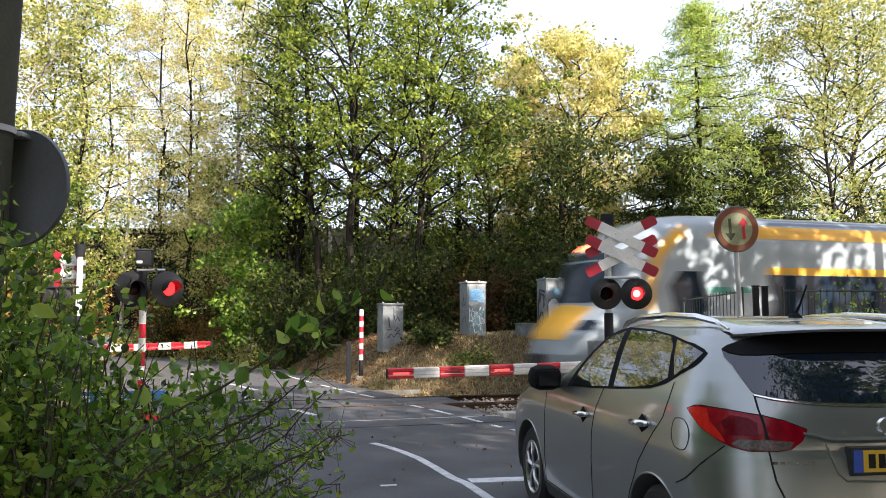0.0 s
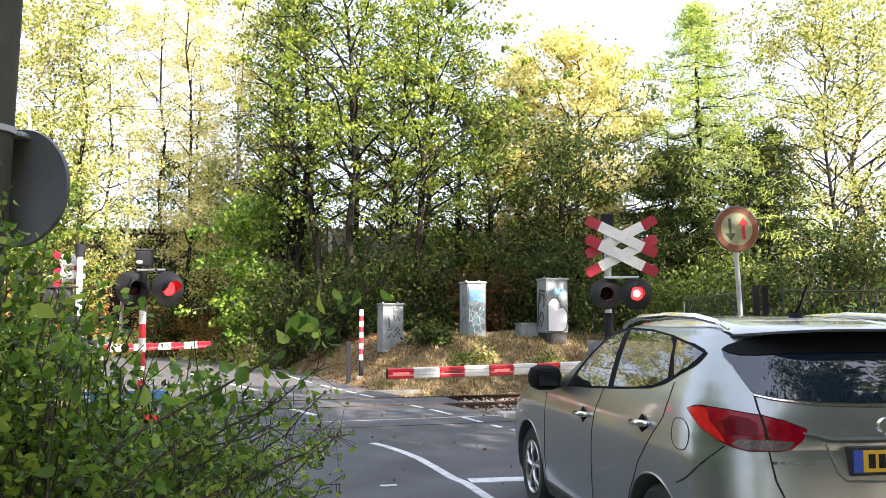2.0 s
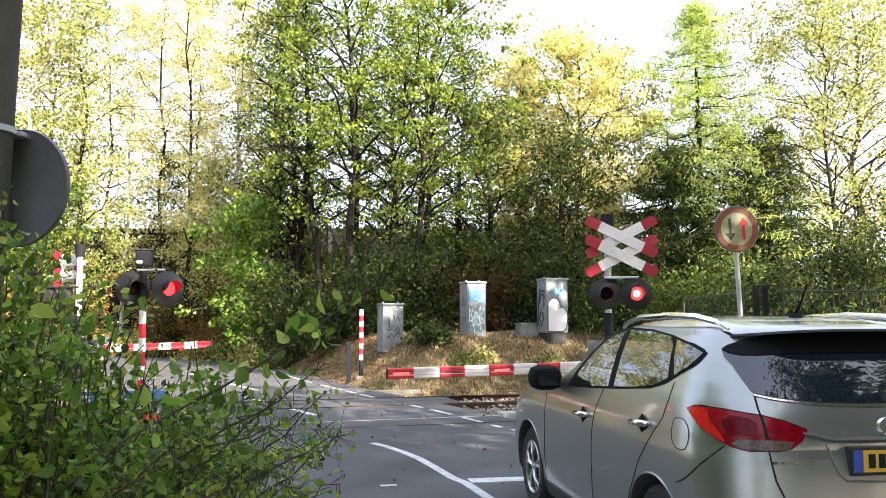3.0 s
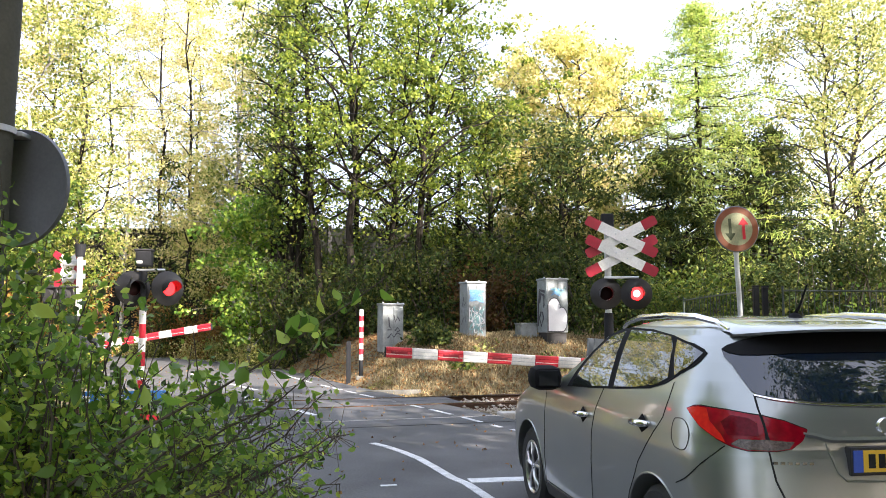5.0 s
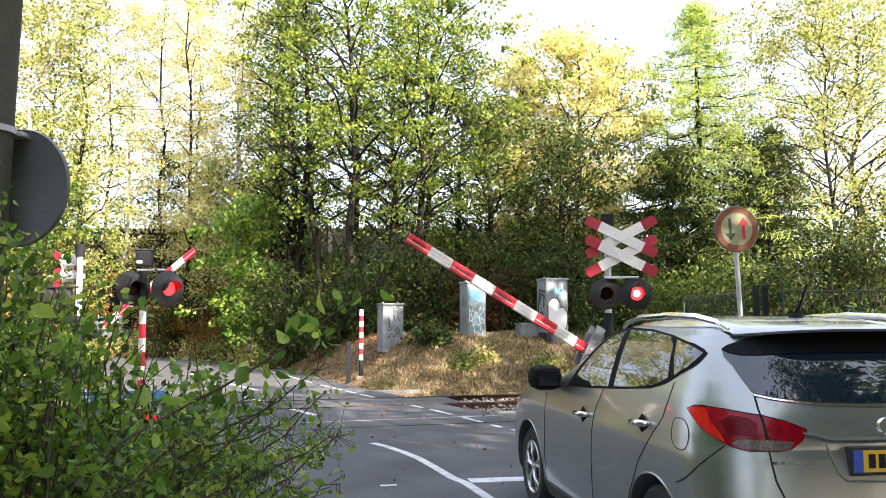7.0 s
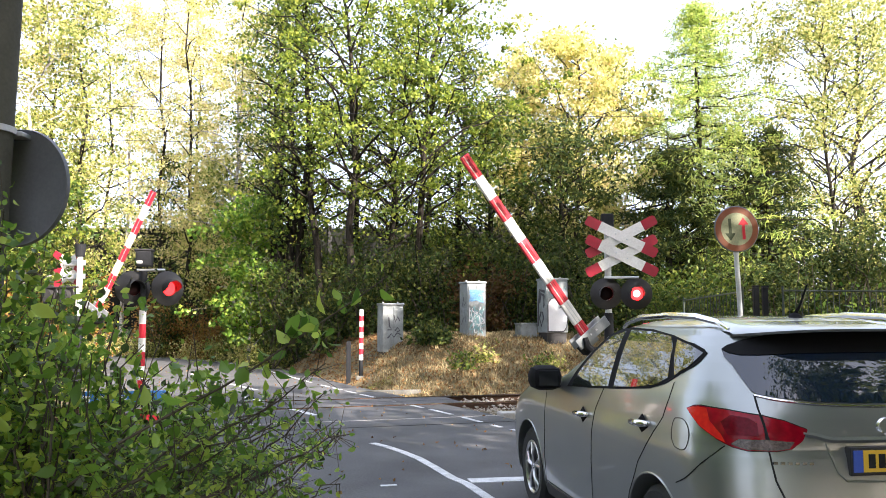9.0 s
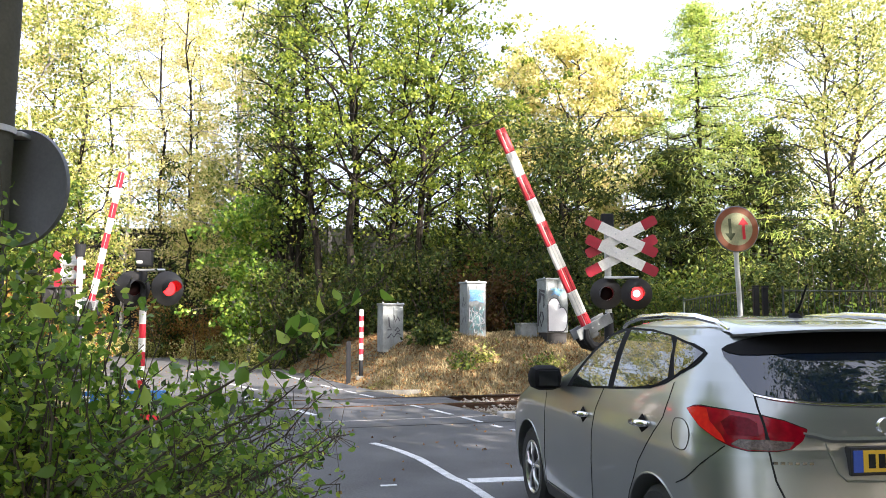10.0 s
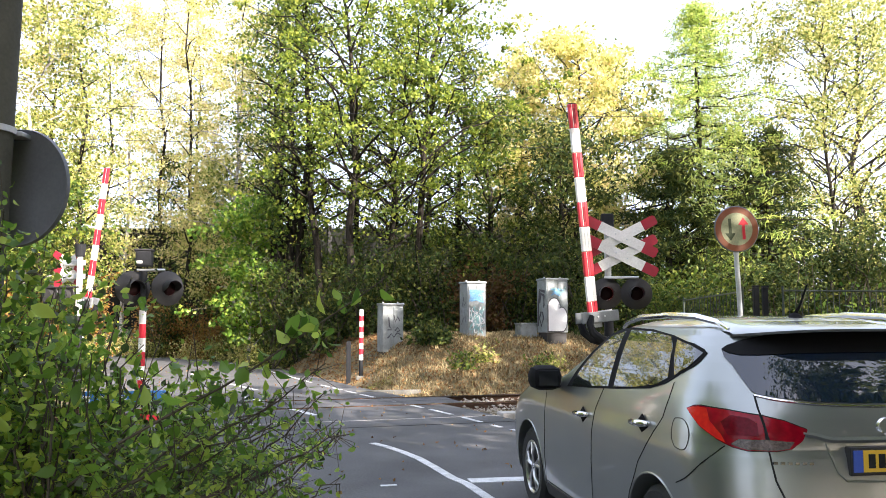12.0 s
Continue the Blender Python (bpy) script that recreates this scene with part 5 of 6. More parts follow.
def build_woods():
    g = "tall yellowing birch with sparse sunlit leaves"
    # birches and poplars to the left of the crossing
    for i, (x, y, h, s) in enumerate(((-16.5, 29.5, 17, 2.4), (-13.2, 26.2, 14, 2.0), (-14.6, 30.5, 18, 2.2), (-12.4, 28, 15, 1.8), (-8.4, 33.5, 17, 2.0), (-18.5, 31.5, 16, 2.6), (-11.6, 38, 19, 2.4), (-9.4, 38, 19, 2.2), (-13.6, 40, 19, 2.4), (-7.2, 36, 17, 2.0), (-15.6, 40.5, 19, 2.2), (-17.4, 42.5, 19, 2.4), (-12.4, 41.5, 19, 2.0))):
        tree("birch", g, x, y, h, s, L_YELLOW if i % 2 == 0 else L_LIME, 7000, 0.125, 0.2, 20 + i, BIRCHBARK if i % 3 == 1 else BARK, 0.11, 26, 0.26, aspect=0.8)
    # slim dark trees between them and the maple
    for i, (x, y, h, s) in enumerate(((-5.4, 29.8, 15, 1.7), (-6.2, 32.2, 16, 1.8), (-5.0, 29.5, 14, 1.7), (-0.6, 34, 15, 2.0), (3.2, 34, 13, 1.8), (-2.0, 33, 14, 1.8), (-3.6, 35, 15, 1.8), (0.6, 31, 12, 1.6), (-6.8, 33.4, 15, 1.7))):
        tree("slim_tree", "slim tree with green leaves and dark stem", x, y, h, s, L_GREEN, 2100 if x < -4.5 else 3000, 0.15, 0.30, 40 + i, BARK, 0.17, 26, 0.24)
    # the big maple with several stems
    for i, (x, y, h, s, n) in enumerate(((-2.9, 27.0, 14.8, 3.7, 10000), (-0.9, 27.6, 13.2, 3.2, 8800), (-4.0, 28.2, 13.5, 2.8, 3900), (-2.0, 27.4, 9.5, 3.2, 3200))):
        tree("maple", "broad maple with green and yellowing leaves", x, y, h, s, L_MAPLE, int(n * 1.1), 0.125, 0.35, 60 + i, BARK, 0.15, 34, 0.185, lean=(-0.02, 0.06, -0.06, 0.08)[i], aspect=0.9, clumps=6)
    # yellow birch, pine and oaks to the right
    tree("birch", g, 4.9, 30, 11.4, 3.1, L_YELLOW, 15000, 0.14, 0.25, 71, BARK, 0.14, 34, 0.28, aspect=0.8)
    tree("birch", g, 3.0, 32, 11.2, 2.4, L_YELLOW, 9000, 0.15, 0.35, 72, BARK, 0.12, 24, 0.28, aspect=0.8)
    tree("birch", g, 6.6, 33, 12.0, 2.6, L_LIME, 9500, 0.15, 0.3, 73, BARK, 0.13, 24, 0.28, aspect=0.8)
    # sun and shade on the pines are put into bright and dark needle colours
    tree("pine", "tall pine with drooping green boughs, sun glare in its colour", 9.2, 29.5, 13.2, 5.0, L_PINE, 18500, 0.24, 0.2, 74, BARK, 0.17, 72, 0.22, aspect=0.16, conic=True, clumps=8)
    tree("pine", "lower pine beside the tall one, coloured dark for shade", 7.6, 28, 7.0, 3.0, L_DARK, 9000, 0.28, 0.2, 75, BARK, 0.15, 30, 0.24, aspect=0.2, conic=True, clumps=7)
    tree("pine", "lower pine beside the tall one, coloured dark for shade", 11.3, 28.5, 7.8, 3.0, L_DARK, 9000, 0.26, 0.15, 82, BARK, 0.15, 32, 0.24, aspect=0.2, conic=True, clumps=7)
    tree("oak", "oak with yellow-green leaves and gaps", 13.6, 29, 13, 4.2, L_LIME, 17500, 0.135, 0.18, 76, BARK, 0.09, 52, 0.3)
    tree("oak", "oak with yellow-green leaves and gaps", 16.5, 33, 14, 3.6, L_LIME, 11000, 0.14, 0.25, 77, BARK, 0.2, 28, 0.3)
    tree("slim_tree", "slim tree with green leaves and dark stem", 11.6, 33, 8.5, 2.6, L_DARK, 5500, 0.17, 0.2, 78, BARK, 0.15, 24, 0.28)
    tree("slim_tree", "slim tree with green leaves and dark stem", 1.6, 28.5, 8.8, 2.2, L_GREEN, 6500, 0.16, 0.15, 79, BARK, 0.15, 26, 0.27)
    tree("slim_tree", "slim tree with green leaves and dark stem", 4.0, 27.5, 7.4, 2.2, L_DARK, 6500, 0.16, 0.15, 80, BARK, 0.14, 26, 0.27)
    # small leafy trees that fill the left side
    for i, (x, y, h, m) in enumerate(((-12.4, 25.4, 6.5, L_GREEN), (-14.8, 24.8, 7.5, L_MAPLE), (-13.8, 29.0, 8.0, L_MAPLE), (-16.8, 27.0, 8.0, L_GREEN), (-9.2, 36.2, 8.0, L_LIME), (-7.2, 35.0, 7.5, L_GREEN), (-10.8, 38.0, 8.5, L_YELLOW), (-13.4, 41.0, 9.0, L_GREEN))):
        tree("hazel", "small leafy hazel with yellow-green leaves", x, y, h, 1.9, m, 4600, 0.14, 0.1, 500 + i, BARK, 0.08, 26, 0.26, aspect=0.8)
    # sapling lit by the sun beside the road
    tree("sapling", "young sunlit maple beside the road", -7.0, 30.2, 6.6, 1.7, L_BUSH, 4200, 0.18, 0.12, 81, BIRCHBARK, 0.06, 22, 0.24, aspect=0.8)
    # understory, shade put into its dark leaf colours, with bare stems showing
    k = 0
    for x in np.arange(-20, 20, 2.1):
        far = 28.8 + 1.4 * math.sin(x * 1.7)
        if x < -5.5:
            far = (36.8 if x > -12.5 else 31.0) + 0.7 * math.sin(x * 1.3)
        k += 1
        bush("understory_shrub", "dense shrub under the trees, most coloured dark for shade", x, far, 2.8, 1.8, 3.7 + 0.7 * math.sin(x * 2.3), (L_DARK, L_DARK, L_DARK, L_DARK, L_GREEN)[k % 5] if x > -6 else (L_GREEN, L_BROWN, L_DARK)[k % 3], 2300, 0.17, 100 + k, stems=18)
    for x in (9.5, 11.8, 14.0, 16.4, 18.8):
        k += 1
        bush("understory_shrub", "dense shrub under the trees, most coloured dark for shade", x, 31.5 + 0.8 * math.sin(x), 3.2, 1.8, 4.6, L_DARK, 2600, 0.17, 400 + k, stems=16)
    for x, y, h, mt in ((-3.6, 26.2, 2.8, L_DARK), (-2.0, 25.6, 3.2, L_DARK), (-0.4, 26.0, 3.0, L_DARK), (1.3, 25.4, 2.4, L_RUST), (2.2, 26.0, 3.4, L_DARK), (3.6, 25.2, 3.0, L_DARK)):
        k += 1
        bush("understory_shrub", "shrub behind the trackside cabinets, coloured dark for shade", x, y, 2.0, 1.2, h, mt, 2200, 0.15, 440 + k, stems=16)
    # shrubs before the wall, coloured dark for shade; low sunlit growth along the bend
    for x in np.arange(-7.5, 3.0, 1.9):
        k += 1
        bush("understory_shrub", "tall shrub before the noise barrier, coloured dark for shade", x, 34.5 + 0.8 * math.sin(x * 2.1), 2.6, 1.6, 5.6 + 0.7 * math.sin(x * 1.9), L_DARK, 2300, 0.18, 470 + k, stems=18)
    for i, (x, y) in enumerate(((-5.6, 28.4), (-6.8, 30.5), (-8.3, 32.6), (-10.2, 34.5), (-12.4, 36.0), (-14.8, 37.4))):
        bush("ground_cover", "low sunlit growth with yellow leaves along the verge", x, y, 2.2, 1.0, 0.95, L_YELLOW if i % 2 else L_LIME, 1700, 0.11, 600 + i, stems=16)
    # timber noise wall behind the wood, the shade on it put into its colour
    wall = thing("noise_barrier", "long timber noise barrier darkened for the shade behind the trees", "noise barrier")
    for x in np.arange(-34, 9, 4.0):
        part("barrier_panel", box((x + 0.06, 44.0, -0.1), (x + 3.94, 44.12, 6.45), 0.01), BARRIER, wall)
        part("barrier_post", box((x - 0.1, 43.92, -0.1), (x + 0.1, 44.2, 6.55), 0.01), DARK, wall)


def build_shrubs():
    for i, (x, y, w, h, m) in enumerate(((-11.8, 25.2, 2.2, 2.0, L_BROWN), (-12.8, 23.4, 2.4, 2.4, L_BROWN), (-13.8, 27.0, 2.4, 3.0, L_BROWN), (-11.4, 22.2, 2.0, 1.6, L_GREEN), (-15.6, 25.6, 2.6, 3.0, L_LIME), (-9.6, 34.6, 2.4, 2.4, L_BROWN), (-7.7, 33.0, 2.2, 1.9, L_GREEN), (-6.0, 31.2, 2.2, 2.2, L_GREEN), (-4.6, 29.2, 2.0, 2.4, L_GREEN), (-11.4, 36.4, 2.4, 2.6, L_BROWN), (-3.4, 27.0, 1.8, 1.8, L_GREEN), (-13.2, 38.0, 2.6, 4.2, L_BROWN), (-8.8, 36.0, 2.6, 3.6, L_BROWN), (-10.4, 23.4, 1.2, 1.1, L_LIME), (-9.6, 21.8, 1.1, 1.0, L_GREEN))):
        bush("roadside_shrub", "sunlit shrub with yellow and green leaves", x, y, w, 1.5, h, m, 2600, 0.13, 200 + i)
    for i, (x, y, w, h) in enumerate(((6.3, 21.5, 2.6, 3.6), (8.6, 22, 2.6, 4.0), (11, 23, 3, 4.8), (5.0, 23.5, 2.2, 3.0), (13.5, 23, 3, 5.0))):
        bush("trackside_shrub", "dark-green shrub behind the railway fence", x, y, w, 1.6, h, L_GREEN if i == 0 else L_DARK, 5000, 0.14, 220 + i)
    bush("trackside_shrub", "bright green shrub growing through the fence", 6.0, 11.5, 1.2, 0.8, 2.25, L_BUSH, 2600, 0.07, 230)
    bush("trackside_shrub", "bright green shrub growing through the fence", 7.2, 13.5, 2.0, 1.2, 2.5, L_BUSH, 3200, 0.09, 231)
    bush("low_shrub", "low grey-green shrub on the dry bank", -0.35, 21.2, 1.0, 0.6, 0.66, L_DARK, 560, 0.16, 240)
    for i, (x, y) in enumerate(((0.45, 20.3), (0.95, 20.7), (2.3, 20.6), (2.8, 20.9))):
        bush("bank_weed", "small yellow-green weed on the dry bank", x, y, 0.5, 0.3, 0.38, L_LIME if i % 2 else L_GREEN, 260, 0.1, 250 + i, stems=7, cat="weed")


def build_foreground_hedge():
    """The leafy bush beside the camera, with long twigs reaching over the road."""
    rng = np.random.default_rng(11)
    t = tagged(new("hedge_bush"), "leafy green bush with thin twigs beside the road", "bush")
    t.location = (-1.9, 3.6, -0.05)
    bm = bmesh.new()
    cl, wt = [], []
    for k in range(190):
        a = np.array((rng.uniform(0.2, 1.0) if k % 3 == 0 else rng.uniform(-0.75, 1.0) if k % 2 else rng.uniform(-0.6, 0.35), rng.uniform(-0.45, 0.45), 0.0))
        e = a + np.array((rng.uniform(-0.3, 0.45), rng.uniform(-0.35, 0.4), 0))
        top = float(np.interp(e[0] - 1.9, (-2.6, -1.75, -1.45, -1.1, -0.8, -0.45), (2.1, 1.95, 1.8, 1.52, 1.25, 0.95)))
        e[2] = top * rng.uniform(0.55, 1.0)
        lp = branch_points(rng, a, e, 7, 0.1, 0.05)
        add_tube(bm, lp, list(np.linspace(0.011, 0.002, 7)), 5, False)
        for q in range(9):
            f = rng.uniform(0.35, 1.0) * 6
            j = min(5, int(f))
            cl.append(lp[j] + (lp[j + 1] - lp[j]) * (f - j))
            wt.append(0.075)
    # long twigs
    long = (((0.3, -0.3, 0.9), (1.02, -0.55, 1.40)), ((0.5, -0.5, 0.85), (1.30, -0.55, 1.33)), ((0.1, 0.1, 0.55), (1.42, 0.3, 1.18)), ((0.2, -0.1, 0.4), (1.38, 0.2, 0.95)), ((0.0, 0.0, 0.6), (1.05, 0.1, 1.45)), ((0.3, 0.0, 0.5), (1.3, 0.0, 1.3)), ((0.1, 0.1, 0.4), (1.0, 0.2, 1.0)), ((-0.2, -0.1, 0.9), (0.12, -0.2, 2.3)), ((-0.3, -0.1, 0.9), (0.22, -0.1, 2.1)), ((-0.2, -0.2, 1.0), (-0.02, -0.2, 2.2)), ((-0.1, -0.1, 1.0), (0.3, -0.1, 1.95)), ((-0.1, -0.1, 1.0), (0.02, -0.15, 2.0)), ((0.0, -0.1, 1.0), (0.38, 0.0, 1.8)))
    for a, b in long:
        lp = branch_points(rng, a, b, 9, 0.05, 0.03)
        add_tube(bm, lp, list(np.linspace(0.009, 0.0018, 9)), 5, False)
        for q in range(16):
            f = rng.uniform(0.2, 1.0) * 8
            j = min(7, int(f))
            c = lp[j] + (lp[j + 1] - lp[j]) * (f - j)
            e = c + rng.normal(0, 0.06, 3)
            add_tube(bm, [c, e], [0.0022, 0.0012], 4, False)
            cl.append(e)
            wt.append(0.03)
    # single boughs that reach out over the road: start, tip, leaves, leaf size
    reach = (((0.75, -0.6, 1.26), (1.70, -0.62, 1.85), 64, 0.07), ((0.8, -0.6, 1.12), (1.48, -0.6, 1.53), 46, 0.045), ((1.0, -0.55, 1.05), (1.56, -0.6, 1.31), 44, 0.032), ((1.1, -0.6, 0.98), (1.54, -0.6, 1.13), 8, 0.03),
             ((0.8, -0.5, 1.0), (1.30, -0.5, 1.42), 50, 0.04), ((0.9, -0.4, 0.95), (1.45, -0.45, 1.40), 40, 0.036), ((0.7, -0.6, 0.9), (1.25, -0.6, 1.18), 50, 0.036), ((0.9, -0.5, 0.9), (1.38, -0.5, 1.10), 40, 0.034), ((0.6, -0.6, 1.0), (1.05, -0.6, 1.33), 50, 0.045), ((1.0, -0.3, 0.9), (1.5, -0.3, 1.25), 36, 0.034))
    tips, sizes = [], []
    for k, (a, e, n, size) in enumerate(reach):
        lp = branch_points(rng, a, e, 9, -0.02, 0.012)
        add_tube(bm, lp, list(np.linspace(0.006, 0.002, 9)), 5, False)
        spots = []
        for q in range(n * 2 if size < 0.05 else n):
            f = rng.uniform(0.15, 1.0) * 8
            j = min(7, int(f))
            s0 = lp[j] + (lp[j + 1] - lp[j]) * (f - j)
            s1 = s0 + rng.normal(0, 0.045, 3)
            add_tube(bm, [s0, s1], [0.0016, 0.0008], 3, False)
            spots.append(s1)
        tips += spots
        sizes += [size] * len(spots)
    tagged(leaf_blades("outer_foliage", np.array(tips), np.where(np.array(sizes) > 0.05, 0.072, np.array(sizes) * 0.85), L_BUSH, t, rng, 0.55), kind="stuff")
    part("branchwork", bm, TWIG, t, "thin brown twigs", True)
    C, W = np.array(cl), np.array(wt)
    n = 18500
    pk = rng.integers(0, len(C), n)
    p = C[pk] + rng.normal(0, 1, (n, 3)) * W[pk][:, None]
    p[:, 2] = np.maximum(p[:, 2], 0.03)
    # painted shade: more leaves take the dark colour below 0.9 m
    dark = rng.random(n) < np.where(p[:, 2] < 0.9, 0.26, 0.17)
    leaf_blades("foliage", p[~dark], rng.choice((0.036, 0.052, 0.078), (~dark).sum(), p=(0.52, 0.36, 0.12)), L_BUSH, t, rng)
    leaf_blades("shaded_foliage", p[dark], 0.045, L_BUSHDARK, t, rng, label="leaves coloured dark for the shade inside the bush")


def scatter(name, label, cat, mat, n, area, size, seed, upright=False, keep=None):
    """Blades or fallen leaves strewn over the verge."""
    rng = np.random.default_rng(seed)
    c = []
    while len(c) < n:
        x, y = rng.uniform(area[0], area[1]), rng.uniform(area[2], area[3])
        off, _ = road_offset(x, y)
        if keep(x, y, off):
            c.append((x, y, ground_z(x, y)))
    c = np.array(c)
    if not upright:
        c[:, 2] = np.maximum(c[:, 2] + 0.015, 0.012 if name == "road_leaves" else -9)
        ob = leaf_cloud(name, c, size, mat, None, rng, 0.7, 0.3)
    else:
        h = size * rng.uniform(0.5, 1.3, n)[:, None]
        tip = rng.normal(0, 0.5, (n, 3))
        tip[:, 2] = 1
        s = rng.normal(0, 1, (n, 3))
        s[:, 2] = 0
        s *= 0.014 / np.linalg.norm(s, axis=1)[:, None]
        v = np.stack([c - s, c + s, c + tip * h], 1).reshape(-1, 3)
        v = v - np.array((0, 0, 0.01))
        ob = mesh_np(name, v, np.arange(n * 3).reshape(-1, 3), mat)
    return tagged(ob, label, cat, kind="stuff")


def build_cover():
    bank = lambda x, y, off: off > 3.2 and track_offset(x, y) > 1.6
    scatter("dry_grass", "dry straw-coloured grass on the bank", "grass", GRASS_DRY, 26000, (-1.7, 7, 18.5, 25), 0.105, 31, True, bank)
    scatter("fallen_leaves", "brown fallen leaves on the bank", "fallen leaves", LITTER, 26000, (-6, 8, 18.5, 28), 0.075, 32, False, lambda x, y, off: off > 3.1 and track_offset(x, y) > 1.6)
    scatter("road_leaves", "few brown fallen leaves on the asphalt", "fallen leaves", LITTER, 420, (-10, 5, 7, 32), 0.06, 35, False, lambda x, y, off: -2.8 < off < 2.95)
    scatter("verge_grass", "grass and leaves along the far verge", "grass", L_LIME, 9000, (-16, -5, 18, 28), 0.2, 33, True, lambda x, y, off: off < -3.3 and track_offset(x, y) > 2)


def build_left_verge():
    scatter("moss", "bright green moss beside the kerb", "moss", L_LIME, 700, (-2.1, -1.2, 20.0, 20.5), 0.05, 36, True, lambda x, y, off: True)
    scatter("verge_grass", "green grass and weeds along the near verge", "grass", L_GREEN, 9000, (-11, -3, 6, 17), 0.16, 34, True, lambda x, y, off: off < -3.1 and abs(track_offset(x, y)) > 2)


def build_surroundings():
    """Trees round and behind the viewer, which shade the near road and show in the glass."""
    spots = ((5.2, -3.2, 9.5, 3.2), (7.6, -3.5, 12, 3.4), (9.6, -0.6, 14, 3.6), (10.6, 3.2, 14, 3.4), (12.8, 6.2, 15, 3.4), (14.6, 10.2, 16, 3.4), (17.4, 13.4, 18, 3.8), (6.0, -7.5, 14, 3.8), (11, -7, 15, 4), (2.5, -11, 13, 3.6), (15.5, -1, 15, 4), (16, 5, 16, 3.6), (-5, -17, 13, 3.5), (-10, -6, 12, 3.5), (-10.5, 2, 11, 3.2), (-13.5, 7.5, 12, 3.2), (-19, 14, 13, 3.2), (9.8, 9.8, 14, 3.0), (12.0, 12.6, 14, 3.0), (6.4, 0.3, 13.5, 3.4), (-15, 3.5, 19, 4.0), (-17.5, 9, 20, 4.0), (-13, -2.5, 17, 3.6))
    for i, (x, y, h, s) in enumerate(spots):
        airy = i in (3, 4, 5, 6, 11, 17, 18)
        tree("roadside_tree", "leafy green roadside tree", x, y, h, s, L_GREEN if i % 2 else L_MAPLE, (3200 if i in (5, 6) else 2100 if i in (17, 18) else 1150) if airy else 3000 if i == 19 else 6500, 0.32, 0.15, 300 + i, BARK, 0.2, 16 if airy else 26, 0.3 if airy else 0.6, clumps=3 if airy else 5)

    # unseen tall trees with high crowns, added between the sun and the wood for shade
    for i, (x, y) in enumerate(((8.6, 12.4), (11.2, 13.4), (13.8, 14.2), (16.6, 15.2))):
        tree("roadside_tree", "unseen tall tree with a high crown, added for shade", x, y, 15.8, 2.6, L_GREEN, 1500, 0.3, 0.88, 340 + i, BARK, 0.2, 22, 0.5)
    # sunlit hazels along the other side of the road, which the car's windows mirror
    for i, (x, y, h) in enumerate(((-7.6, -1.5, 6.0), (-8.4, 1.4, 7.0), (-8.0, 4.2, 6.2), (-9.0, 6.8, 7.5), (-9.8, 9.4, 7.0))):
        tree("hazel", "leafy sunlit hazel beside the road", x, y, h, 2.2, L_BUSH if i % 2 else L_MAPLE, 8000, 0.2, 0.08, 360 + i, BARK, 0.09, 26, 0.32, aspect=0.8)


def build_cables():
    for a, b, sag in (((-30, 26, 7.9), (30, 27.5, 7.4), 0.4), ((-30, 26, 9.0), (30, 26.8, 8.4), 0.5)):
        A, B = Vector(a), Vector(b)
        pts = [A.lerp(B, k / 24) - Vector((0, 0, sag * math.sin(math.pi * k / 24))) for k in range(25)]
        tagged(link("overhead_cable", tube(pts, 0.008, 5), DARK), "thin grey overhead cable before the trees", "cable", "cables", "structure")


build_cables()
build_woods()
build_shrubs()
build_foreground_hedge()
build_cover()
build_left_verge()
build_surroundings()


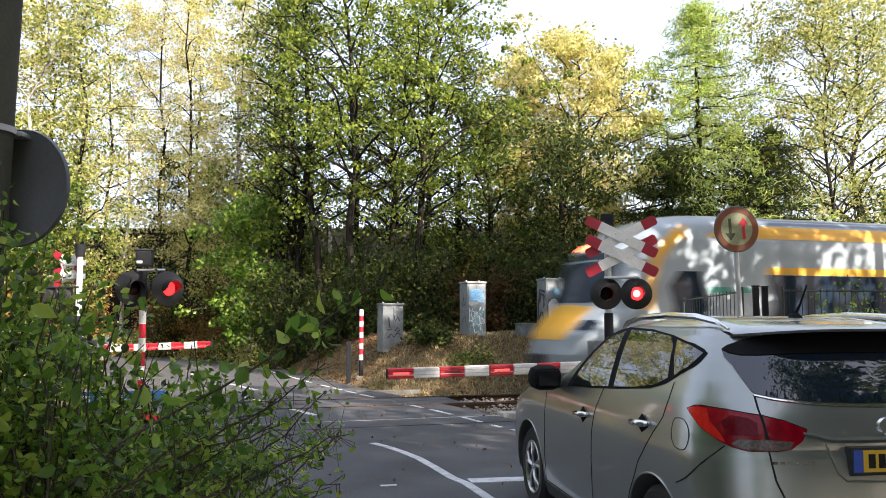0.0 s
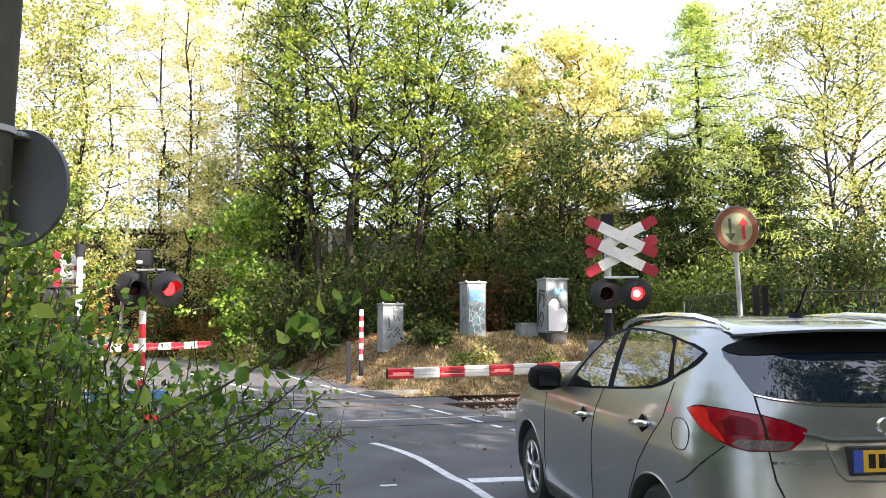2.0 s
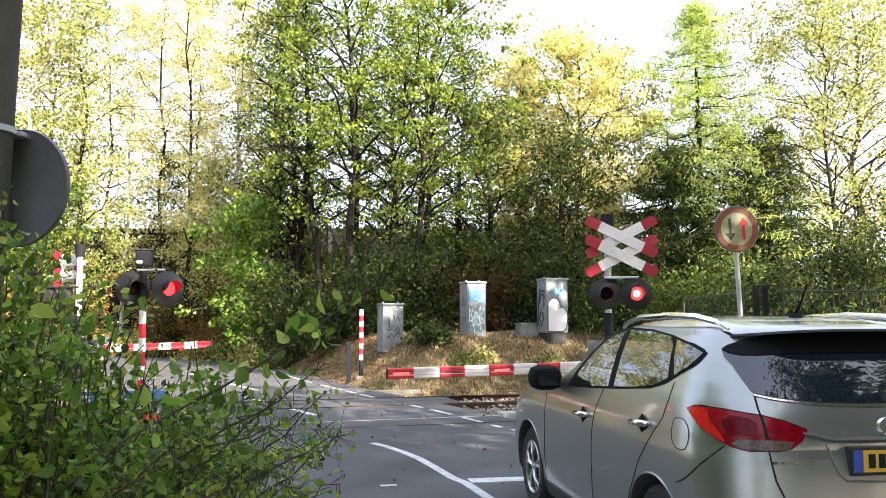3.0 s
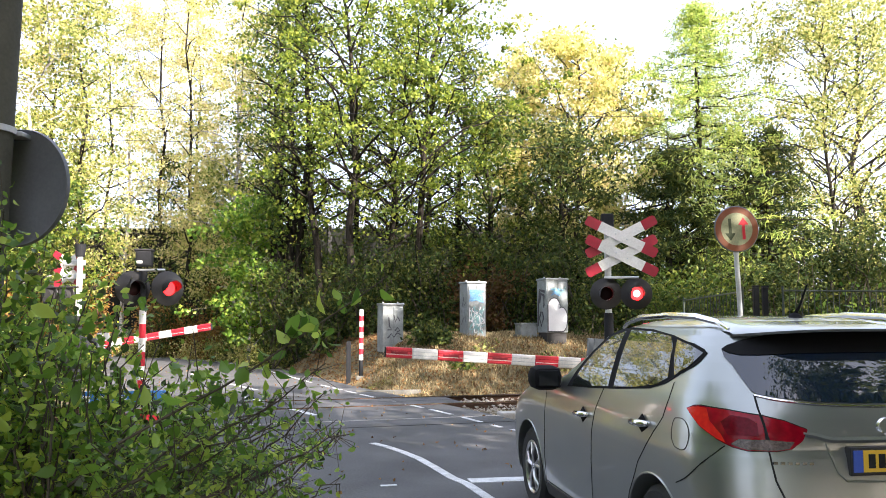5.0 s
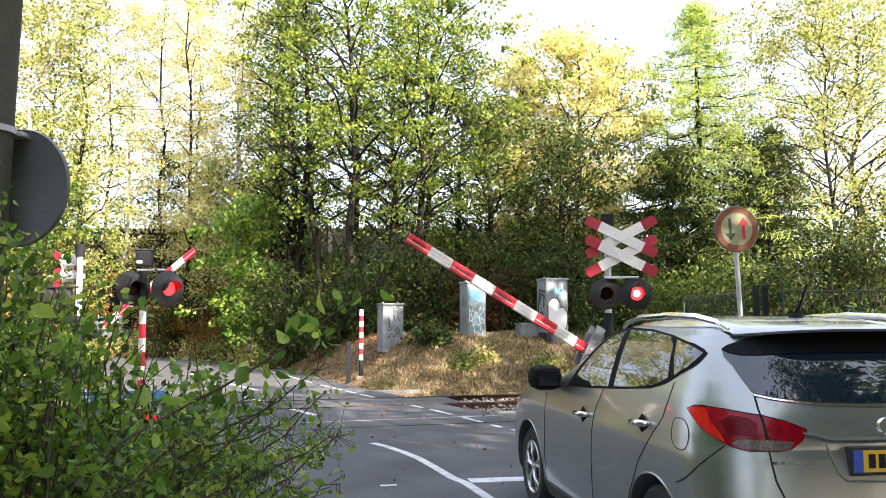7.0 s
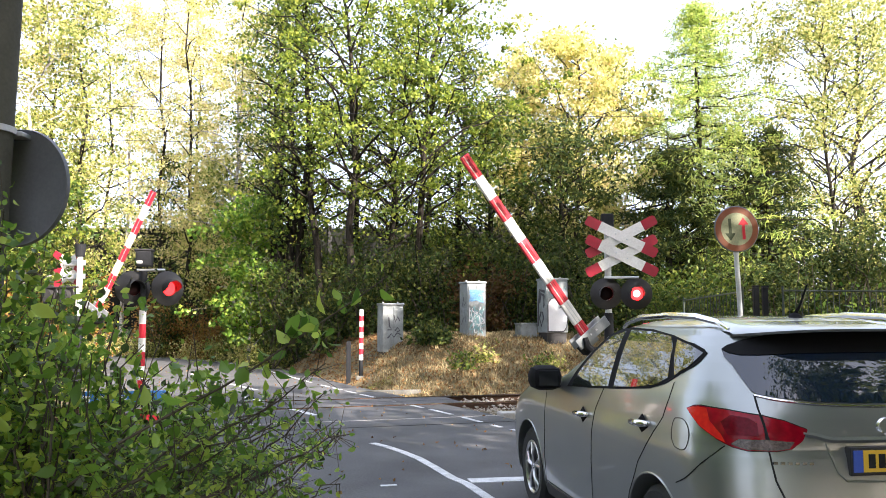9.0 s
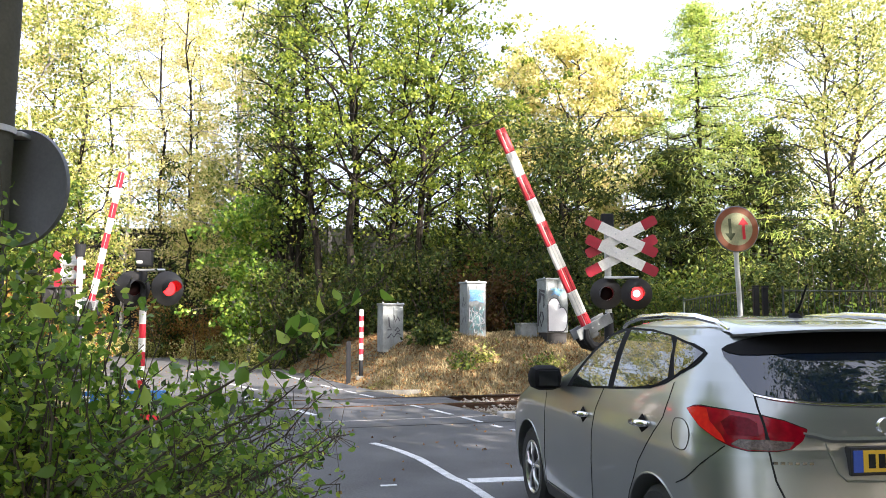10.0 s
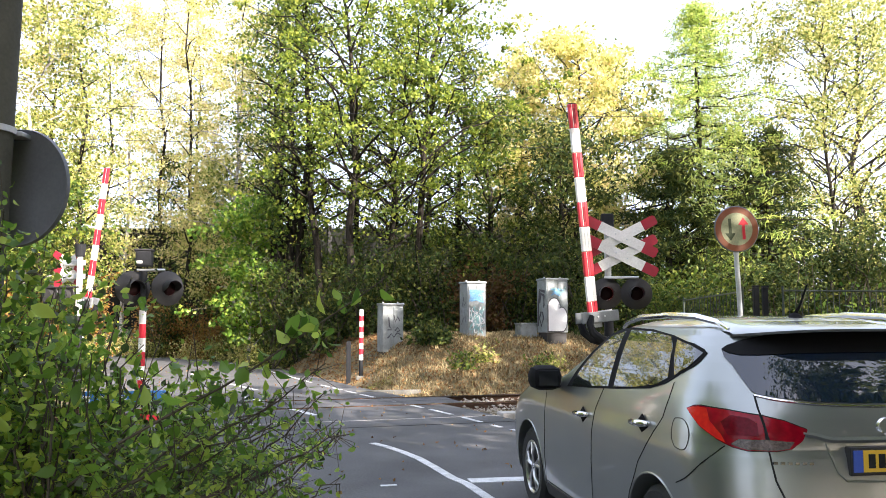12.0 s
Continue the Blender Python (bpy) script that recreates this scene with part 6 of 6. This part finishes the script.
# ======================= what moves =======================
def motions():
    # the railcar leaves along the track
    head = math.degrees(math.atan2(TRACK_DIR.y, TRACK_DIR.x))
    rows = []
    for t in (-1.0, -0.5, 0.0, 0.5, 1.0, 2.0, 3.0, 4.5, 6.0, 8.0, 10.0, 12.0, 13.0):
        p = on_track(1.35 + 15.6 * t, 0, 0)
        rows.append((t, pose(p.x, p.y, 0.02, 0, 0, head)))
    walk(TRAIN_OB, rows)
    # booms: degrees above level
    lift = ((0, -0.72), (3.2, -0.72), (4.5, -0.72), (4.7, 0.5), (4.9, 2.9), (5.1, 4.96), (5.3, 7.0), (5.5, 9.9), (5.8, 14.0), (6.2, 19.5), (6.6, 24.4), (7.0, 29.5), (7.2, 32.1), (8.8, 50.66), (9.2, 54.9), (9.6, 59.3), (10.2, 66.54), (10.5, 70.2), (10.8, 73.65), (11.1, 77.8), (11.4, 81.4), (11.6, 83.5), (11.8, 84.38), (12, 84.4))
    walk(BOOM_NEAR, [(t, pose(*NEAR_PIVOT, 0, 0, 199.8) @ pose(0, 0, 0, 0, -a, 0)) for t, a in lift])
    rise = ((0, 2.5), (3.2, 2.5), (4.3, 2.55), (4.6, 3.5), (4.8, 5.56), (5.5, 14.1), (6.0, 20.3), (6.2, 22.6), (7.0, 32.6), (7.2, 35.2), (8.8, 56.1), (9.0, 58.9), (9.6, 67.7), (10.2, 77.7), (10.5, 81.0), (10.7, 81.4), (12, 81.4))
    walk(BOOM_FAR, [(t, pose(*FAR_PIVOT, 0, 0, -24.5) @ pose(0, 0, 0, 0, -a, 0)) for t, a in rise])
    # lamps: the left one shows its bright face for 0.21 s in each 0.668 s, the right one in the rest
    step = 1 / 30
    for lens, which in LENSES:
        turns, on, ang = [], which == 'R', 180 if which == 'R' else 0
        t, ends = 0.40, []
        while t < 11.3:
            ends += [(t, 'L'), (t + 0.21, 'R')]
            t += 0.668
        rows = [(0.0, ang)]
        for t, who in ends + [(11.4, 'off')]:
            want = who == which
            if want != on:
                k = round(t * 30) / 30
                rows += [(k - 2 * step, ang), (k - step, ang + 60), (k, ang + 120), (k + step, ang + 180)]
                ang += 180
                on = want
        rows.append((12.0, ang))
        at = lens.location.copy()
        walk(lens, [(t, pose(*at, 0, 0, a)) for t, a in rows])
    # lamp bars on the booms: the tip burns steadily, the other two take turns, until the booms lift
    for bar, which in LAMPS_NEAR + LAMPS_FAR:
        on = which != 'L'
        ang, rows, swaps = 180 if on else 0, [], []
        if which != 'all':
            t = 0.40
            while t < 4.4:
                swaps += [(t, which == 'L'), (t + 0.21, which == 'R')]
                t += 0.668
        rows = [(0.0, ang)]
        for t, want in swaps + [(4.7, False)]:
            if want != on:
                k = round(t * 30) / 30
                rows += [(k - 2 * step, ang), (k - step, ang + 60), (k, ang + 120), (k + step, ang + 180)]
                ang += 180
                on = want
        rows.append((12.0, ang))
        at = bar.location.copy()
        walk(bar, [(t, pose(*at, a, 0, 0)) for t, a in rows])


motions()
